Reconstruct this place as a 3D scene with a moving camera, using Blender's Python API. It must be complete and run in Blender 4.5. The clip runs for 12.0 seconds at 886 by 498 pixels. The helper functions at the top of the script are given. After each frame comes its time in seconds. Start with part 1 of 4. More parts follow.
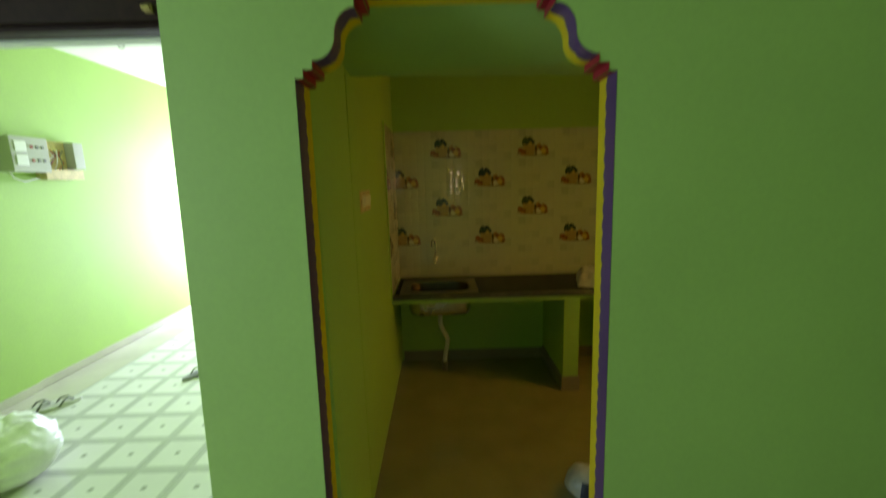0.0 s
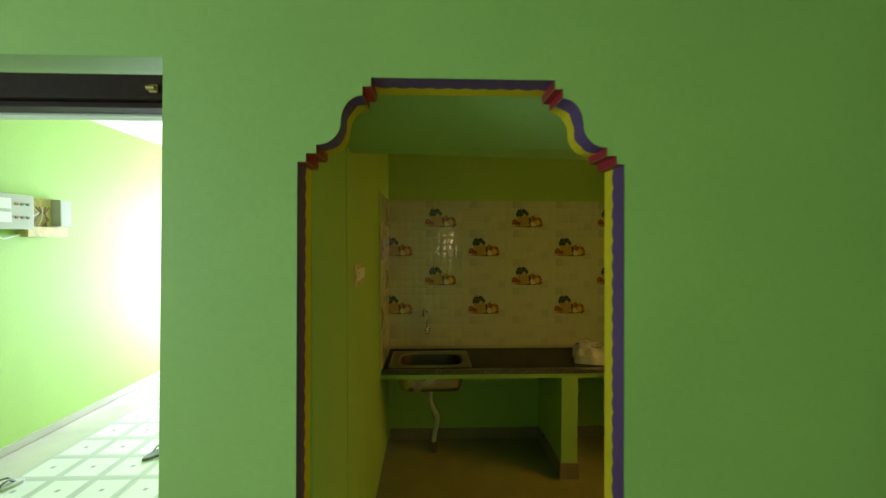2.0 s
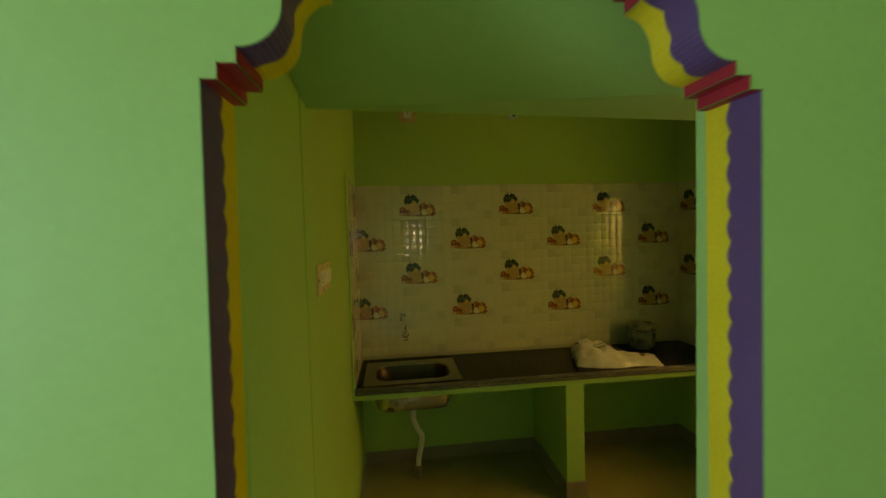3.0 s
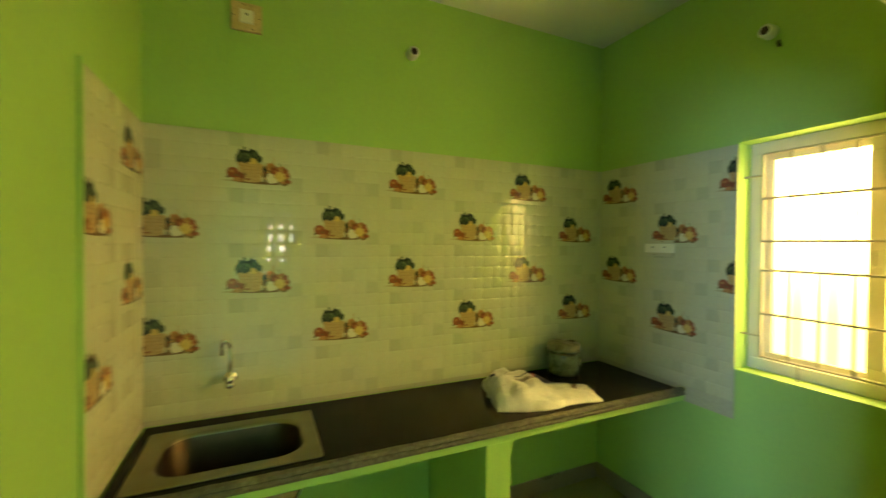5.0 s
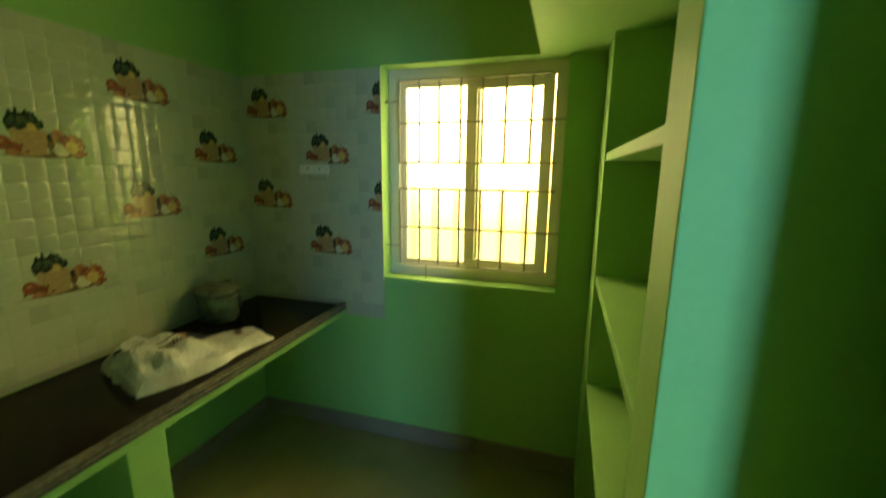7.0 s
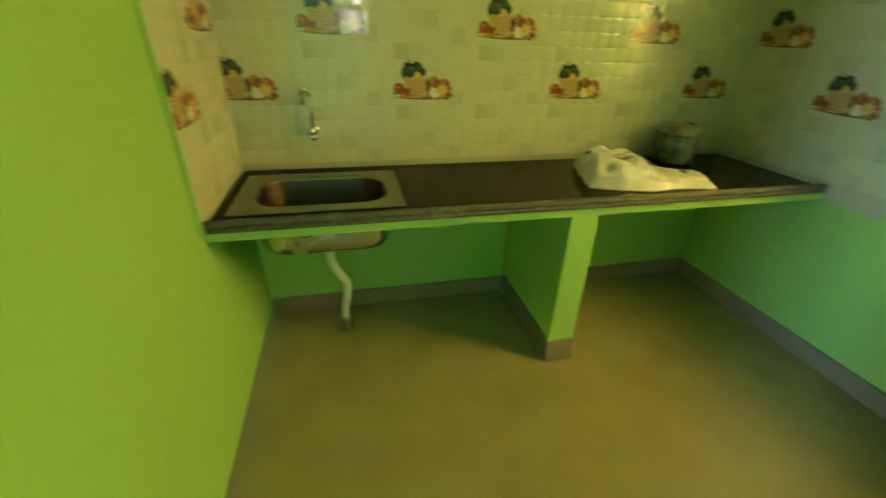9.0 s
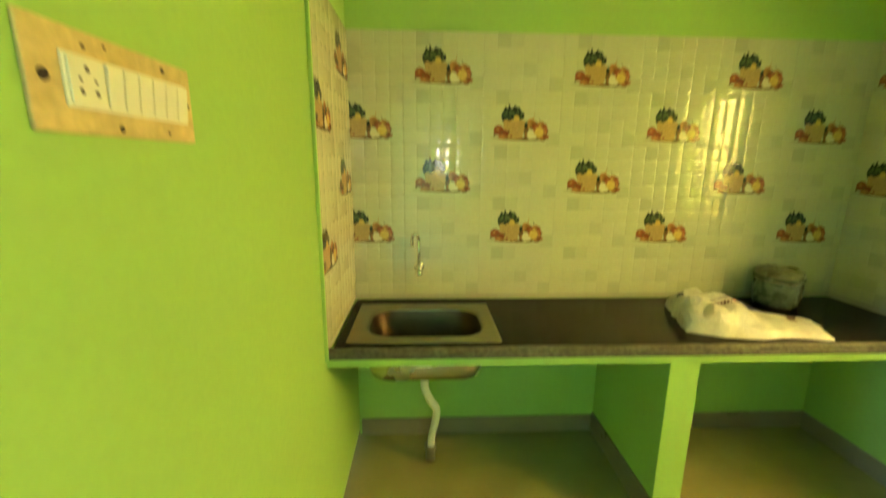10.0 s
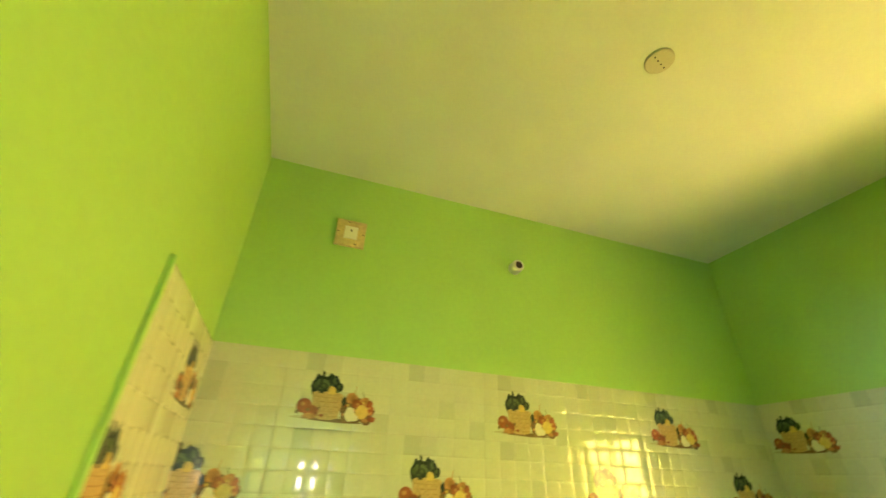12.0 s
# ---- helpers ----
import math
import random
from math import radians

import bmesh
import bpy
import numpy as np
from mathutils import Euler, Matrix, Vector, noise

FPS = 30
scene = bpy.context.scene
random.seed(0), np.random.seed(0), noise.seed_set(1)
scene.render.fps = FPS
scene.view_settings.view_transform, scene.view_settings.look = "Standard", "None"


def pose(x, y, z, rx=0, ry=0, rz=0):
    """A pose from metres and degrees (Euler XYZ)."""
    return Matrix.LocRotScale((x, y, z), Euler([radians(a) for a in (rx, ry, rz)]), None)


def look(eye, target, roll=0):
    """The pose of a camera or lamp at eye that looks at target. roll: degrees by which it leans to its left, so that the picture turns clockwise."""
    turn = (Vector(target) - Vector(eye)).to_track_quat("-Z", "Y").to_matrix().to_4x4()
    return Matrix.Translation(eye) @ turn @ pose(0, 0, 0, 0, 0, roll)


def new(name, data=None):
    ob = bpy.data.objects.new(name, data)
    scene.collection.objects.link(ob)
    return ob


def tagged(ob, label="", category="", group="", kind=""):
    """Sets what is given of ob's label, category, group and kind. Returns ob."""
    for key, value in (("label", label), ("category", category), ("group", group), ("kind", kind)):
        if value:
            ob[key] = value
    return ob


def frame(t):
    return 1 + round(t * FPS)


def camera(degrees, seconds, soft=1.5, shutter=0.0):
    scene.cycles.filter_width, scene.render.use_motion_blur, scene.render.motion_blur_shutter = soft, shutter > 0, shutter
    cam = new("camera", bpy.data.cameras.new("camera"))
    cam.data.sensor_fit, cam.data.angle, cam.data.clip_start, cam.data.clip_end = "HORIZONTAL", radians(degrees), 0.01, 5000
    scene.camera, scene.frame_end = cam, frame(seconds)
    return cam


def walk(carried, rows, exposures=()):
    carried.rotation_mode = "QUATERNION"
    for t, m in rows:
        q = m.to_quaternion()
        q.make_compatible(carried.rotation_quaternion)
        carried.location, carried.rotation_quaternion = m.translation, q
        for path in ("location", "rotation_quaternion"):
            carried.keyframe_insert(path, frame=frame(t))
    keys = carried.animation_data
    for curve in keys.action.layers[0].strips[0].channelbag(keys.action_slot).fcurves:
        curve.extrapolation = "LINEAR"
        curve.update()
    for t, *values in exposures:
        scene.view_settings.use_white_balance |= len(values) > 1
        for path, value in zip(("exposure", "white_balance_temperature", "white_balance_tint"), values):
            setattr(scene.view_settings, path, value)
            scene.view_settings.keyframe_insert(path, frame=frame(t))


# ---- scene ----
cam = camera(95.6, 12.0, 1.5, 0.5)
PATH = [
    (0, (0.291, 0.123, 1.623), (0.3, 2.094, 1.284), -1.6),
    (0.5, (0.296, 0.076, 1.708), (0.35, 2.075, 1.751), -1.6),
    (1, (0.299, 0.05, 1.754), (0.393, 2.039, 1.943), -1.9),
    (1.5, (0.301, 0.072, 1.733), (0.377, 2.071, 1.737), -1.3),
    (2, (0.254, 0.201, 1.701), (0.324, 2.2, 1.653), 0.1),
    (2.5, (0.178, 0.407, 1.687), (0.339, 2.399, 1.616), -2.0),
    (2.7, (0.166, 0.506, 1.69), (0.371, 2.493, 1.601), -1.9),
    (4.3, (0.212, 1.407, 1.55), (0.579, 3.373, 1.548), -0.0),
    (4.5, (0.267, 1.471, 1.541), (0.742, 3.414, 1.526), 0.0),
    (5, (0.359, 1.619, 1.543), (1.186, 3.44, 1.514), 0.5),
    (5.5, (0.426, 1.711, 1.555), (1.783, 3.18, 1.532), 0.5),
    (6, (0.462, 1.809, 1.565), (2.297, 2.607, 1.539), -1.4),
    (6.5, (0.484, 1.846, 1.578), (2.417, 2.354, 1.496), -0.9),
    (6.7, (0.483, 1.865, 1.567), (2.411, 2.359, 1.371), -0.7),
    (8.3, (0.514, 1.865, 1.325), (1.714, 3.138, 0.356), 4.7),
    (8.4, (0.509, 1.836, 1.33), (1.602, 3.209, 0.369), 5.1),
    (8.5, (0.482, 1.832, 1.321), (1.462, 3.28, 0.351), 4.3),
    (9, (0.384, 1.754, 1.318), (0.798, 3.47, 0.377), 1.7),
    (9.5, (0.308, 1.715, 1.344), (0.419, 3.526, 0.502), 0.8),
    (9.8, (0.28, 1.692, 1.411), (0.37, 3.592, 0.791), 0.5),
    (10, (0.269, 1.667, 1.449), (0.357, 3.62, 1.029), 0.5),
    (10.4, (0.275, 1.636, 1.523), (0.373, 3.627, 1.36), 0.5),
    (10.5, (0.273, 1.648, 1.531), (0.374, 3.642, 1.42), -0.2),
    (10.7, (0.254, 1.707, 1.546), (0.357, 3.705, 1.519), 1.1),
    (11, (0.223, 1.783, 1.585), (0.377, 3.758, 1.862), 0.3),
    (11.5, (0.182, 1.924, 1.643), (0.506, 3.713, 2.478), -1.1),
    (12, (0.207, 2.133, 1.646), (0.762, 3.774, 2.646), 2.1),
]
EXPOSURES = [(0, -0.4, 11500, 20), (1.0, -0.1, 11600, 13), (2.0, -0.2, 11500, 16), (2.7, -0.25, 11500, 22), (4.3, 2.3, 8200, 11), (5.0, 1.7, 8000, 9), (5.5, 1.1, 7600, 7), (6.0, 0.82, 6900, 4), (6.5, 0.74, 5400, -2), (8.3, 0.65, 8700, -2), (8.5, 0.8, 8700, -2), (9.0, 1.75, 7900, -7), (9.4, 2.0, 7900, -4), (10.0, 2.38, 8100, 7), (10.5, 2.5, 8300, 12), (12, 2.82, 8300, 11)]
walk(cam, [(t, look(eye, target, roll)) for t, eye, target, roll in PATH], EXPOSURES)

# ---- world and light ----
world = bpy.data.worlds.new("sky")
scene.world = world
world.use_nodes = True
wn = world.node_tree
sky = wn.nodes.new("ShaderNodeTexSky")
sky.sky_type = "NISHITA"
sky.sun_disc = False
sky.sun_elevation, sky.sun_rotation = radians(50), radians(250)
wn.links.new(sky.outputs[0], wn.nodes["Background"].inputs[0])
wn.nodes["Background"].inputs[1].default_value = 0.1


def area_lamp(name, eye, target, w, h, power, colour):
    d = bpy.data.lights.new(name, "AREA")
    d.shape, d.size, d.size_y, d.energy, d.color = "RECTANGLE", w, h, power, colour
    o = new(name, d)
    o.matrix_world = look(eye, target)
    return o


HALL_LIGHT, ROOM_LIGHT, GLOW = 88, 370, 0.63
area_lamp("hall_window_light", (-3.10, -0.62, 1.5), (0, -0.62, 1.5), 1.25, 1.5, HALL_LIGHT, (0.42, 0.82, 1.50))
area_lamp("hall_gap_light", (0.66, -2.66, 1.56), (0.66, 0, 1.56), 0.08, 0.5, 2.2, (0.95, 0.98, 1.0))
area_lamp("room_window_light", (-2.2, 6.62, 1.3), (-2.2, 3, 1.3), 1.5, 2.0, ROOM_LIGHT, (0.55, 0.85, 1.65))


# ---- materials ----
def mat(name, colour, rough=0.6, metal=0.0, spots=(), grain=120.0, vary=0.06, bump=0.0, bump_scale=200.0, stain=0.06, stain_scale=2.5, rand=0.0, island=0.0, dark_cells=0.0, spec=0.5, coat=0.0):
    m = bpy.data.materials.new(name)
    m.use_nodes = True
    nt = m.node_tree
    b = nt.nodes["Principled BSDF"]
    b.inputs["Roughness"].default_value, b.inputs["Metallic"].default_value = rough, metal
    b.inputs["Specular IOR Level"].default_value = spec
    b.inputs["Coat Weight"].default_value = coat
    tc = nt.nodes.new("ShaderNodeTexCoord")

    def noisy(scale, detail, lo, hi):
        n = nt.nodes.new("ShaderNodeTexNoise")
        n.inputs["Scale"].default_value, n.inputs["Detail"].default_value = scale, detail
        nt.links.new(tc.outputs["Object"], n.inputs["Vector"])
        r = nt.nodes.new("ShaderNodeMapRange")
        r.inputs["From Min"].default_value, r.inputs["From Max"].default_value = 0.3, 0.7
        r.inputs["To Min"].default_value, r.inputs["To Max"].default_value = lo, hi
        nt.links.new(n.outputs["Fac"], r.inputs["Value"])
        return n, r.outputs[0]

    def times(a, bb):
        x = nt.nodes.new("ShaderNodeMath")
        x.operation = "MULTIPLY"
        nt.links.new(a, x.inputs[0])
        nt.links.new(bb, x.inputs[1])
        return x.outputs[0]

    n1, f1 = noisy(grain, 3, 1 - vary, 1 + vary)
    n2, f2 = noisy(stain_scale, 5, 1 - stain, 1 + stain)
    f = times(f1, f2)
    for amount, node, out in ((rand, "ShaderNodeObjectInfo", "Random"), (island, "ShaderNodeNewGeometry", "Random Per Island")):
        if amount:
            oi = nt.nodes.new(node)
            r = nt.nodes.new("ShaderNodeMapRange")
            r.inputs["To Min"].default_value, r.inputs["To Max"].default_value = 1 - amount, 1 + amount
            nt.links.new(oi.outputs[out], r.inputs["Value"])
            f = times(f, r.outputs[0])
    if dark_cells:
        oi = nt.nodes.new("ShaderNodeNewGeometry")
        r = nt.nodes.new("ShaderNodeMapRange")
        r.inputs["From Min"].default_value, r.inputs["From Max"].default_value = 0.0, 0.45
        r.inputs["To Min"].default_value, r.inputs["To Max"].default_value = 1 - dark_cells, 1.0
        nt.links.new(oi.outputs["Random Per Island"], r.inputs["Value"])
        f = times(f, r.outputs[0])
    v = nt.nodes.new("ShaderNodeVectorMath")
    v.operation = "SCALE"
    v.inputs[0].default_value = colour
    nt.links.new(f, v.inputs["Scale"])
    nt.links.new(v.outputs[0], b.inputs["Base Color"])
    rr = nt.nodes.new("ShaderNodeMath")
    rr.operation = "MULTIPLY"
    rr.inputs[1].default_value = rough
    nt.links.new(f2, rr.inputs[0])
    nt.links.new(rr.outputs[0], b.inputs["Roughness"])
    if bump:
        n3, _ = noisy(bump_scale, 4, 0, 1)
        bp = nt.nodes.new("ShaderNodeBump")
        bp.inputs["Strength"].default_value, bp.inputs["Distance"].default_value = bump, 0.004
        nt.links.new(n3.outputs["Fac"], bp.inputs["Height"])
        nt.links.new(bp.outputs[0], b.inputs["Normal"])
    return m


PAINT = mat("green_wall_paint", (0.305, 0.515, 0.135), 0.62, vary=0.025, grain=60, bump=0.10, bump_scale=90, stain=0.05, stain_scale=1.7)
CEIL = mat("white_ceiling_paint", (0.62, 0.64, 0.50), 0.8, vary=0.02, bump=0.08, bump_scale=80, stain=0.04)
PURPLE = mat("purple_paint", (0.128, 0.057, 0.140), 0.5, vary=0.08, stain=0.12, bump=0.05)
YELLOW = mat("yellow_paint", (0.72, 0.50, 0.03), 0.5, vary=0.06, stain=0.10, bump=0.05)
RED = mat("red_paint", (0.42, 0.02, 0.03), 0.45, vary=0.06, stain=0.1, bump=0.05)
FLOOR_K = mat("beige_vitrified_floor", (0.28, 0.24, 0.105), 0.06, vary=0.04, grain=300, stain=0.10, stain_scale=4, bump=0.012, bump_scale=14)
SKIRT = mat("brown_skirting_tile", (0.24, 0.19, 0.13), 0.3, vary=0.06, stain=0.15, rand=0.05)
TILE = mat("cream_glazed_tile", (0.52, 0.515, 0.345), 0.075, vary=0.03, grain=90, stain=0.03, stain_scale=5, island=0.0, dark_cells=0.20, bump=0.012, bump_scale=25)
GROUT = mat("grey_grout", (0.40, 0.37, 0.26), 0.7, vary=0.1)
GRANITE = mat("black_granite", (0.009, 0.006, 0.005), 0.16, spec=0.10, vary=0.5, grain=400, stain=0.14, stain_scale=7)
RAW = mat("raw_granite_and_mortar_edge", (0.095, 0.088, 0.06), 0.8, vary=0.35, grain=60, stain=0.4, stain_scale=12, bump=0.8, bump_scale=60)
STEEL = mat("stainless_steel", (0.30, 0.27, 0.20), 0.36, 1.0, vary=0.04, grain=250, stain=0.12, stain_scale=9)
# sink steel with the bowl's shade and a dusty brown in its colour
BOWL = mat("shaded_dusty_steel_bowl", (0.06, 0.042, 0.028), 0.40, 1.0, vary=0.06, grain=250, stain=0.2, stain_scale=9)
UNDER = mat("bright_steel", (0.62, 0.60, 0.55), 0.26, 1.0, vary=0.05, grain=200, stain=0.12, stain_scale=9)
CHROME = mat("chrome", (0.75, 0.75, 0.74), 0.08, 1.0, vary=0.02)
HOSE = mat("white_waste_hose", (0.70, 0.68, 0.58), 0.4, vary=0.05)
PVC = mat("white_pvc", (0.74, 0.73, 0.68), 0.35, vary=0.03)
HOLE = mat("dark_hole", (0.03, 0.012, 0.012), 0.8, vary=0.1)
WOODBOARD = mat("varnished_plywood_board", (0.58, 0.42, 0.20), 0.45, vary=0.12, grain=70, stain=0.2, stain_scale=14)
PLASTIC = mat("cream_switch_plastic", (0.76, 0.72, 0.58), 0.3, vary=0.02)
ROSE = mat("dull_cream_plastic", (0.50, 0.46, 0.31), 0.5, vary=0.03)
DARKWOOD = mat("dark_brown_door_frame", (0.035, 0.015, 0.009), 0.6, spec=0.15, vary=0.2, grain=50, stain=0.2)
BRASS = mat("tarnished_brass", (0.40, 0.28, 0.10), 0.4, 1.0, vary=0.1)
ALU = mat("ivory_window_frame", (0.66, 0.62, 0.48), 0.4, vary=0.03)
BAR = mat("ivory_painted_bar", (0.42, 0.38, 0.26), 0.45, vary=0.05)
BAGW = mat("white_plastic_bag", (0.52, 0.50, 0.42), 0.36, vary=0.08, stain=0.22, stain_scale=14, bump=0.55, bump_scale=22)
BAGT = mat("thin_white_plastic", (0.80, 0.79, 0.76), 0.32, vary=0.04, stain=0.10, stain_scale=8, bump=0.2, bump_scale=24)
PRINT_DARK = mat("dark_bag_print", (0.03, 0.025, 0.05), 0.4, vary=0.1)
PRINT_BROWN = mat("brown_bag_print", (0.10, 0.05, 0.035), 0.45, vary=0.1)
PRINT_RED = mat("red_bag_print", (0.45, 0.06, 0.04), 0.4, vary=0.1)
POT = mat("dusty_green_grey_tin", (0.085, 0.115, 0.085), 0.28, 0.0, vary=0.25, grain=40, stain=0.4, stain_scale=16, bump=0.3, bump_scale=40)
LIDP = mat("dusty_tan_plastic", (0.15, 0.14, 0.085), 0.32, vary=0.25, grain=40, stain=0.35, stain_scale=18, bump=0.3, bump_scale=45)
FT_WHITE = mat("white_floor_tile", (0.66, 0.66, 0.60), 0.22, vary=0.03, stain=0.05, rand=0.03)
FT_GREY = mat("grey_floor_tile_band", (0.47, 0.48, 0.43), 0.22, vary=0.08, stain=0.06)
FT_BORDER = mat("beige_floor_border", (0.50, 0.47, 0.38), 0.25, vary=0.05, stain=0.1)
FT_DARK = mat("dark_floor_tile_mark", (0.33, 0.34, 0.29), 0.22, vary=0.08)
RUBBER = mat("grey_sandal_rubber", (0.16, 0.17, 0.15), 0.7, vary=0.1)
RUBBERW = mat("pale_sandal_sole", (0.50, 0.50, 0.44), 0.6, vary=0.1)
METERBOX = mat("grey_meter_box", (0.40, 0.40, 0.32), 0.45, vary=0.05)
FRUIT = {
    "leaf": mat("print_dark_leaf", (0.030, 0.040, 0.028), 0.12, vary=0.35, grain=60),
    "basil": mat("print_green_leaf", (0.085, 0.115, 0.055), 0.12, vary=0.3, grain=50),
    "basket": mat("print_basket", (0.47, 0.31, 0.14), 0.12, vary=0.22, grain=120),
    "weave": mat("print_basket_weave", (0.40, 0.25, 0.11), 0.12, vary=0.3, grain=120),
    "tomato": mat("print_tomato", (0.28, 0.085, 0.045), 0.12, vary=0.35, grain=45),
    "orange": mat("print_orange", (0.42, 0.20, 0.085), 0.12, vary=0.35, grain=45),
    "onion": mat("print_onion", (0.60, 0.40, 0.13), 0.12, vary=0.15, grain=45),
    "garlic": mat("print_garlic", (0.66, 0.60, 0.40), 0.12, vary=0.08),
    "shade": mat("print_shadow", (0.42, 0.38, 0.24), 0.12, vary=0.1),
    "gap": mat("print_dark_gap", (0.17, 0.10, 0.05), 0.12, vary=0.3),
}
GLASS = bpy.data.materials.new("window_glass")
GLASS.use_nodes = True
gb = GLASS.node_tree.nodes["Principled BSDF"]
gb.inputs["Transmission Weight"].default_value, gb.inputs["Roughness"].default_value, gb.inputs["IOR"].default_value = 1.0, 0.02, 1.05

# neighbouring wall that glows by emission in place of sunlight
BACK = bpy.data.materials.new("glowing_far_wall")
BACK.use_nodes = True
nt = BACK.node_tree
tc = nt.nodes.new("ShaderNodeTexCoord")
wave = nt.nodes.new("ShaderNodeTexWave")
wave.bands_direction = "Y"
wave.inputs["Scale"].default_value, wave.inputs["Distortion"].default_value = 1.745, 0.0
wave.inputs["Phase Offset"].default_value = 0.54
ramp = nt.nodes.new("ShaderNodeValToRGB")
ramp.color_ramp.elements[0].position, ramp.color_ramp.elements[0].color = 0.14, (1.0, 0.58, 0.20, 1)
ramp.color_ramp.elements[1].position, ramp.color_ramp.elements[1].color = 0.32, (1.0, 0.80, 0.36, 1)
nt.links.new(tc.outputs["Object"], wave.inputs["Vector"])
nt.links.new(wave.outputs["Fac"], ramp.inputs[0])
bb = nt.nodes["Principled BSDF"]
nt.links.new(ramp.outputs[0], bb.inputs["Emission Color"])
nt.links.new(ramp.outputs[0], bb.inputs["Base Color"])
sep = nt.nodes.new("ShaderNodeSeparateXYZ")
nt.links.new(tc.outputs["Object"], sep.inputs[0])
# glow grows with height, standing in for sun on the upper wall
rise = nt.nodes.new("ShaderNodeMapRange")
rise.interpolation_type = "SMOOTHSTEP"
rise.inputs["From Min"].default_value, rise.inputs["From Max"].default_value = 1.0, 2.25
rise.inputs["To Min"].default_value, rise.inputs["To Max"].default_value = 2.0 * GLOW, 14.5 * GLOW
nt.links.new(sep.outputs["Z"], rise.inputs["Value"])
# extra glow near the ground, out of view, added to light the ceiling
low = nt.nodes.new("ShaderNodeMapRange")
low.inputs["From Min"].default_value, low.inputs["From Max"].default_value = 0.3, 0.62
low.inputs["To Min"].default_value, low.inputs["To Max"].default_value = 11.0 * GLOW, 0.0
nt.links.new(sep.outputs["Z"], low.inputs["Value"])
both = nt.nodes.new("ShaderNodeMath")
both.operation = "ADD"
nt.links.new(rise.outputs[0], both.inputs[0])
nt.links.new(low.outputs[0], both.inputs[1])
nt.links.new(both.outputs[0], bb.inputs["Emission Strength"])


# ---- mesh helpers ----
def finish(name, bm, materials, parent=None, label="", smooth=False, world_at=None):
    me = bpy.data.meshes.new(name)
    bmesh.ops.recalc_face_normals(bm, faces=bm.faces)
    if smooth:
        for f in bm.faces:
            f.smooth = True
    bm.to_mesh(me)
    bm.free()
    for m in (materials if isinstance(materials, (list, tuple)) else [materials]):
        me.materials.append(m)
    ob = new(name, me)
    if parent:
        ob.parent = parent
        ob.matrix_parent_inverse = parent.matrix_basis.inverted()
    if label:
        tagged(ob, label)
    return ob


def part(name, bm, material, parent, label="", smooth=False):
    return finish(name, bm, material, parent, label, smooth)


def thing(name, at, label, category, group="", kind=""):
    e = new(name)
    e.empty_display_size = 0.05
    e.matrix_basis = Matrix.Translation(at)
    return tagged(e, label, category, group, kind)


def structure(name, bm, material, label, smooth=False):
    return tagged(finish(name, bm, material, None, "", smooth), label, "", "", "structure")


def box(x0, x1, y0, y1, z0, z1, bev=0.0, bm=None, seg=2):
    fresh = bmesh.new()
    r = bmesh.ops.create_cube(fresh, size=1.0)
    for v in fresh.verts:
        v.co = Vector(((x0 + x1) / 2 + v.co.x * (x1 - x0), (y0 + y1) / 2 + v.co.y * (y1 - y0), (z0 + z1) / 2 + v.co.z * (z1 - z0)))
    if bev:
        bmesh.ops.bevel(fresh, geom=fresh.edges[:], offset=bev, segments=seg, affect="EDGES", profile=0.5)
    return merge(bm, fresh)


def merge(bm, fresh, index=0):
    for f in fresh.faces:
        f.material_index = index if index else f.material_index
    if bm is None:
        return fresh
    me = bpy.data.meshes.new("tmp")
    fresh.to_mesh(me)
    fresh.free()
    bm.from_mesh(me)
    bpy.data.meshes.remove(me)
    return bm


def tube(points, radius, n=12, bm=None, caps=True):
    fresh = bmesh.new()
    pts = [Vector(p) for p in points]
    rings = []
    up = None
    for i, p in enumerate(pts):
        d = (pts[min(i + 1, len(pts) - 1)] - pts[max(i - 1, 0)]).normalized()
        if up is None:
            up = Vector((1, 0, 0)) if abs(d.x) < 0.8 else Vector((0, 1, 0))
        s = d.cross(up).normalized()
        up = s.cross(d).normalized()
        r = radius[i] if isinstance(radius, (list, tuple)) else radius
        rings.append([fresh.verts.new(p + (s * math.cos(a) + up * math.sin(a)) * r) for a in [2 * math.pi * k / n for k in range(n)]])
    for a, b in zip(rings, rings[1:]):
        for k in range(n):
            fresh.faces.new((a[k], a[(k + 1) % n], b[(k + 1) % n], b[k]))
    if caps:
        fresh.faces.new(rings[0])
        fresh.faces.new(rings[-1])
    return merge(bm, fresh)


def lathe(profile, at, n=28, bm=None, wobble=0.0):
    """profile: (radius, height) pairs about the z axis."""
    fresh = bmesh.new()
    rings = []
    for r, z in profile:
        rings.append([fresh.verts.new(Vector(at) + Vector((r * math.cos(a) * (1 + wobble * noise.noise((math.cos(a), math.sin(a), z * 9))), r * math.sin(a) * (1 + wobble * noise.noise((math.cos(a), 3 + math.sin(a), z * 9))), z))) for a in [2 * math.pi * k / n for k in range(n)]])
    for a, b in zip(rings, rings[1:]):
        for k in range(n):
            fresh.faces.new((a[k], a[(k + 1) % n], b[(k + 1) % n], b[k]))
    fresh.faces.new(rings[0])
    fresh.faces.new(rings[-1])
    return merge(bm, fresh)


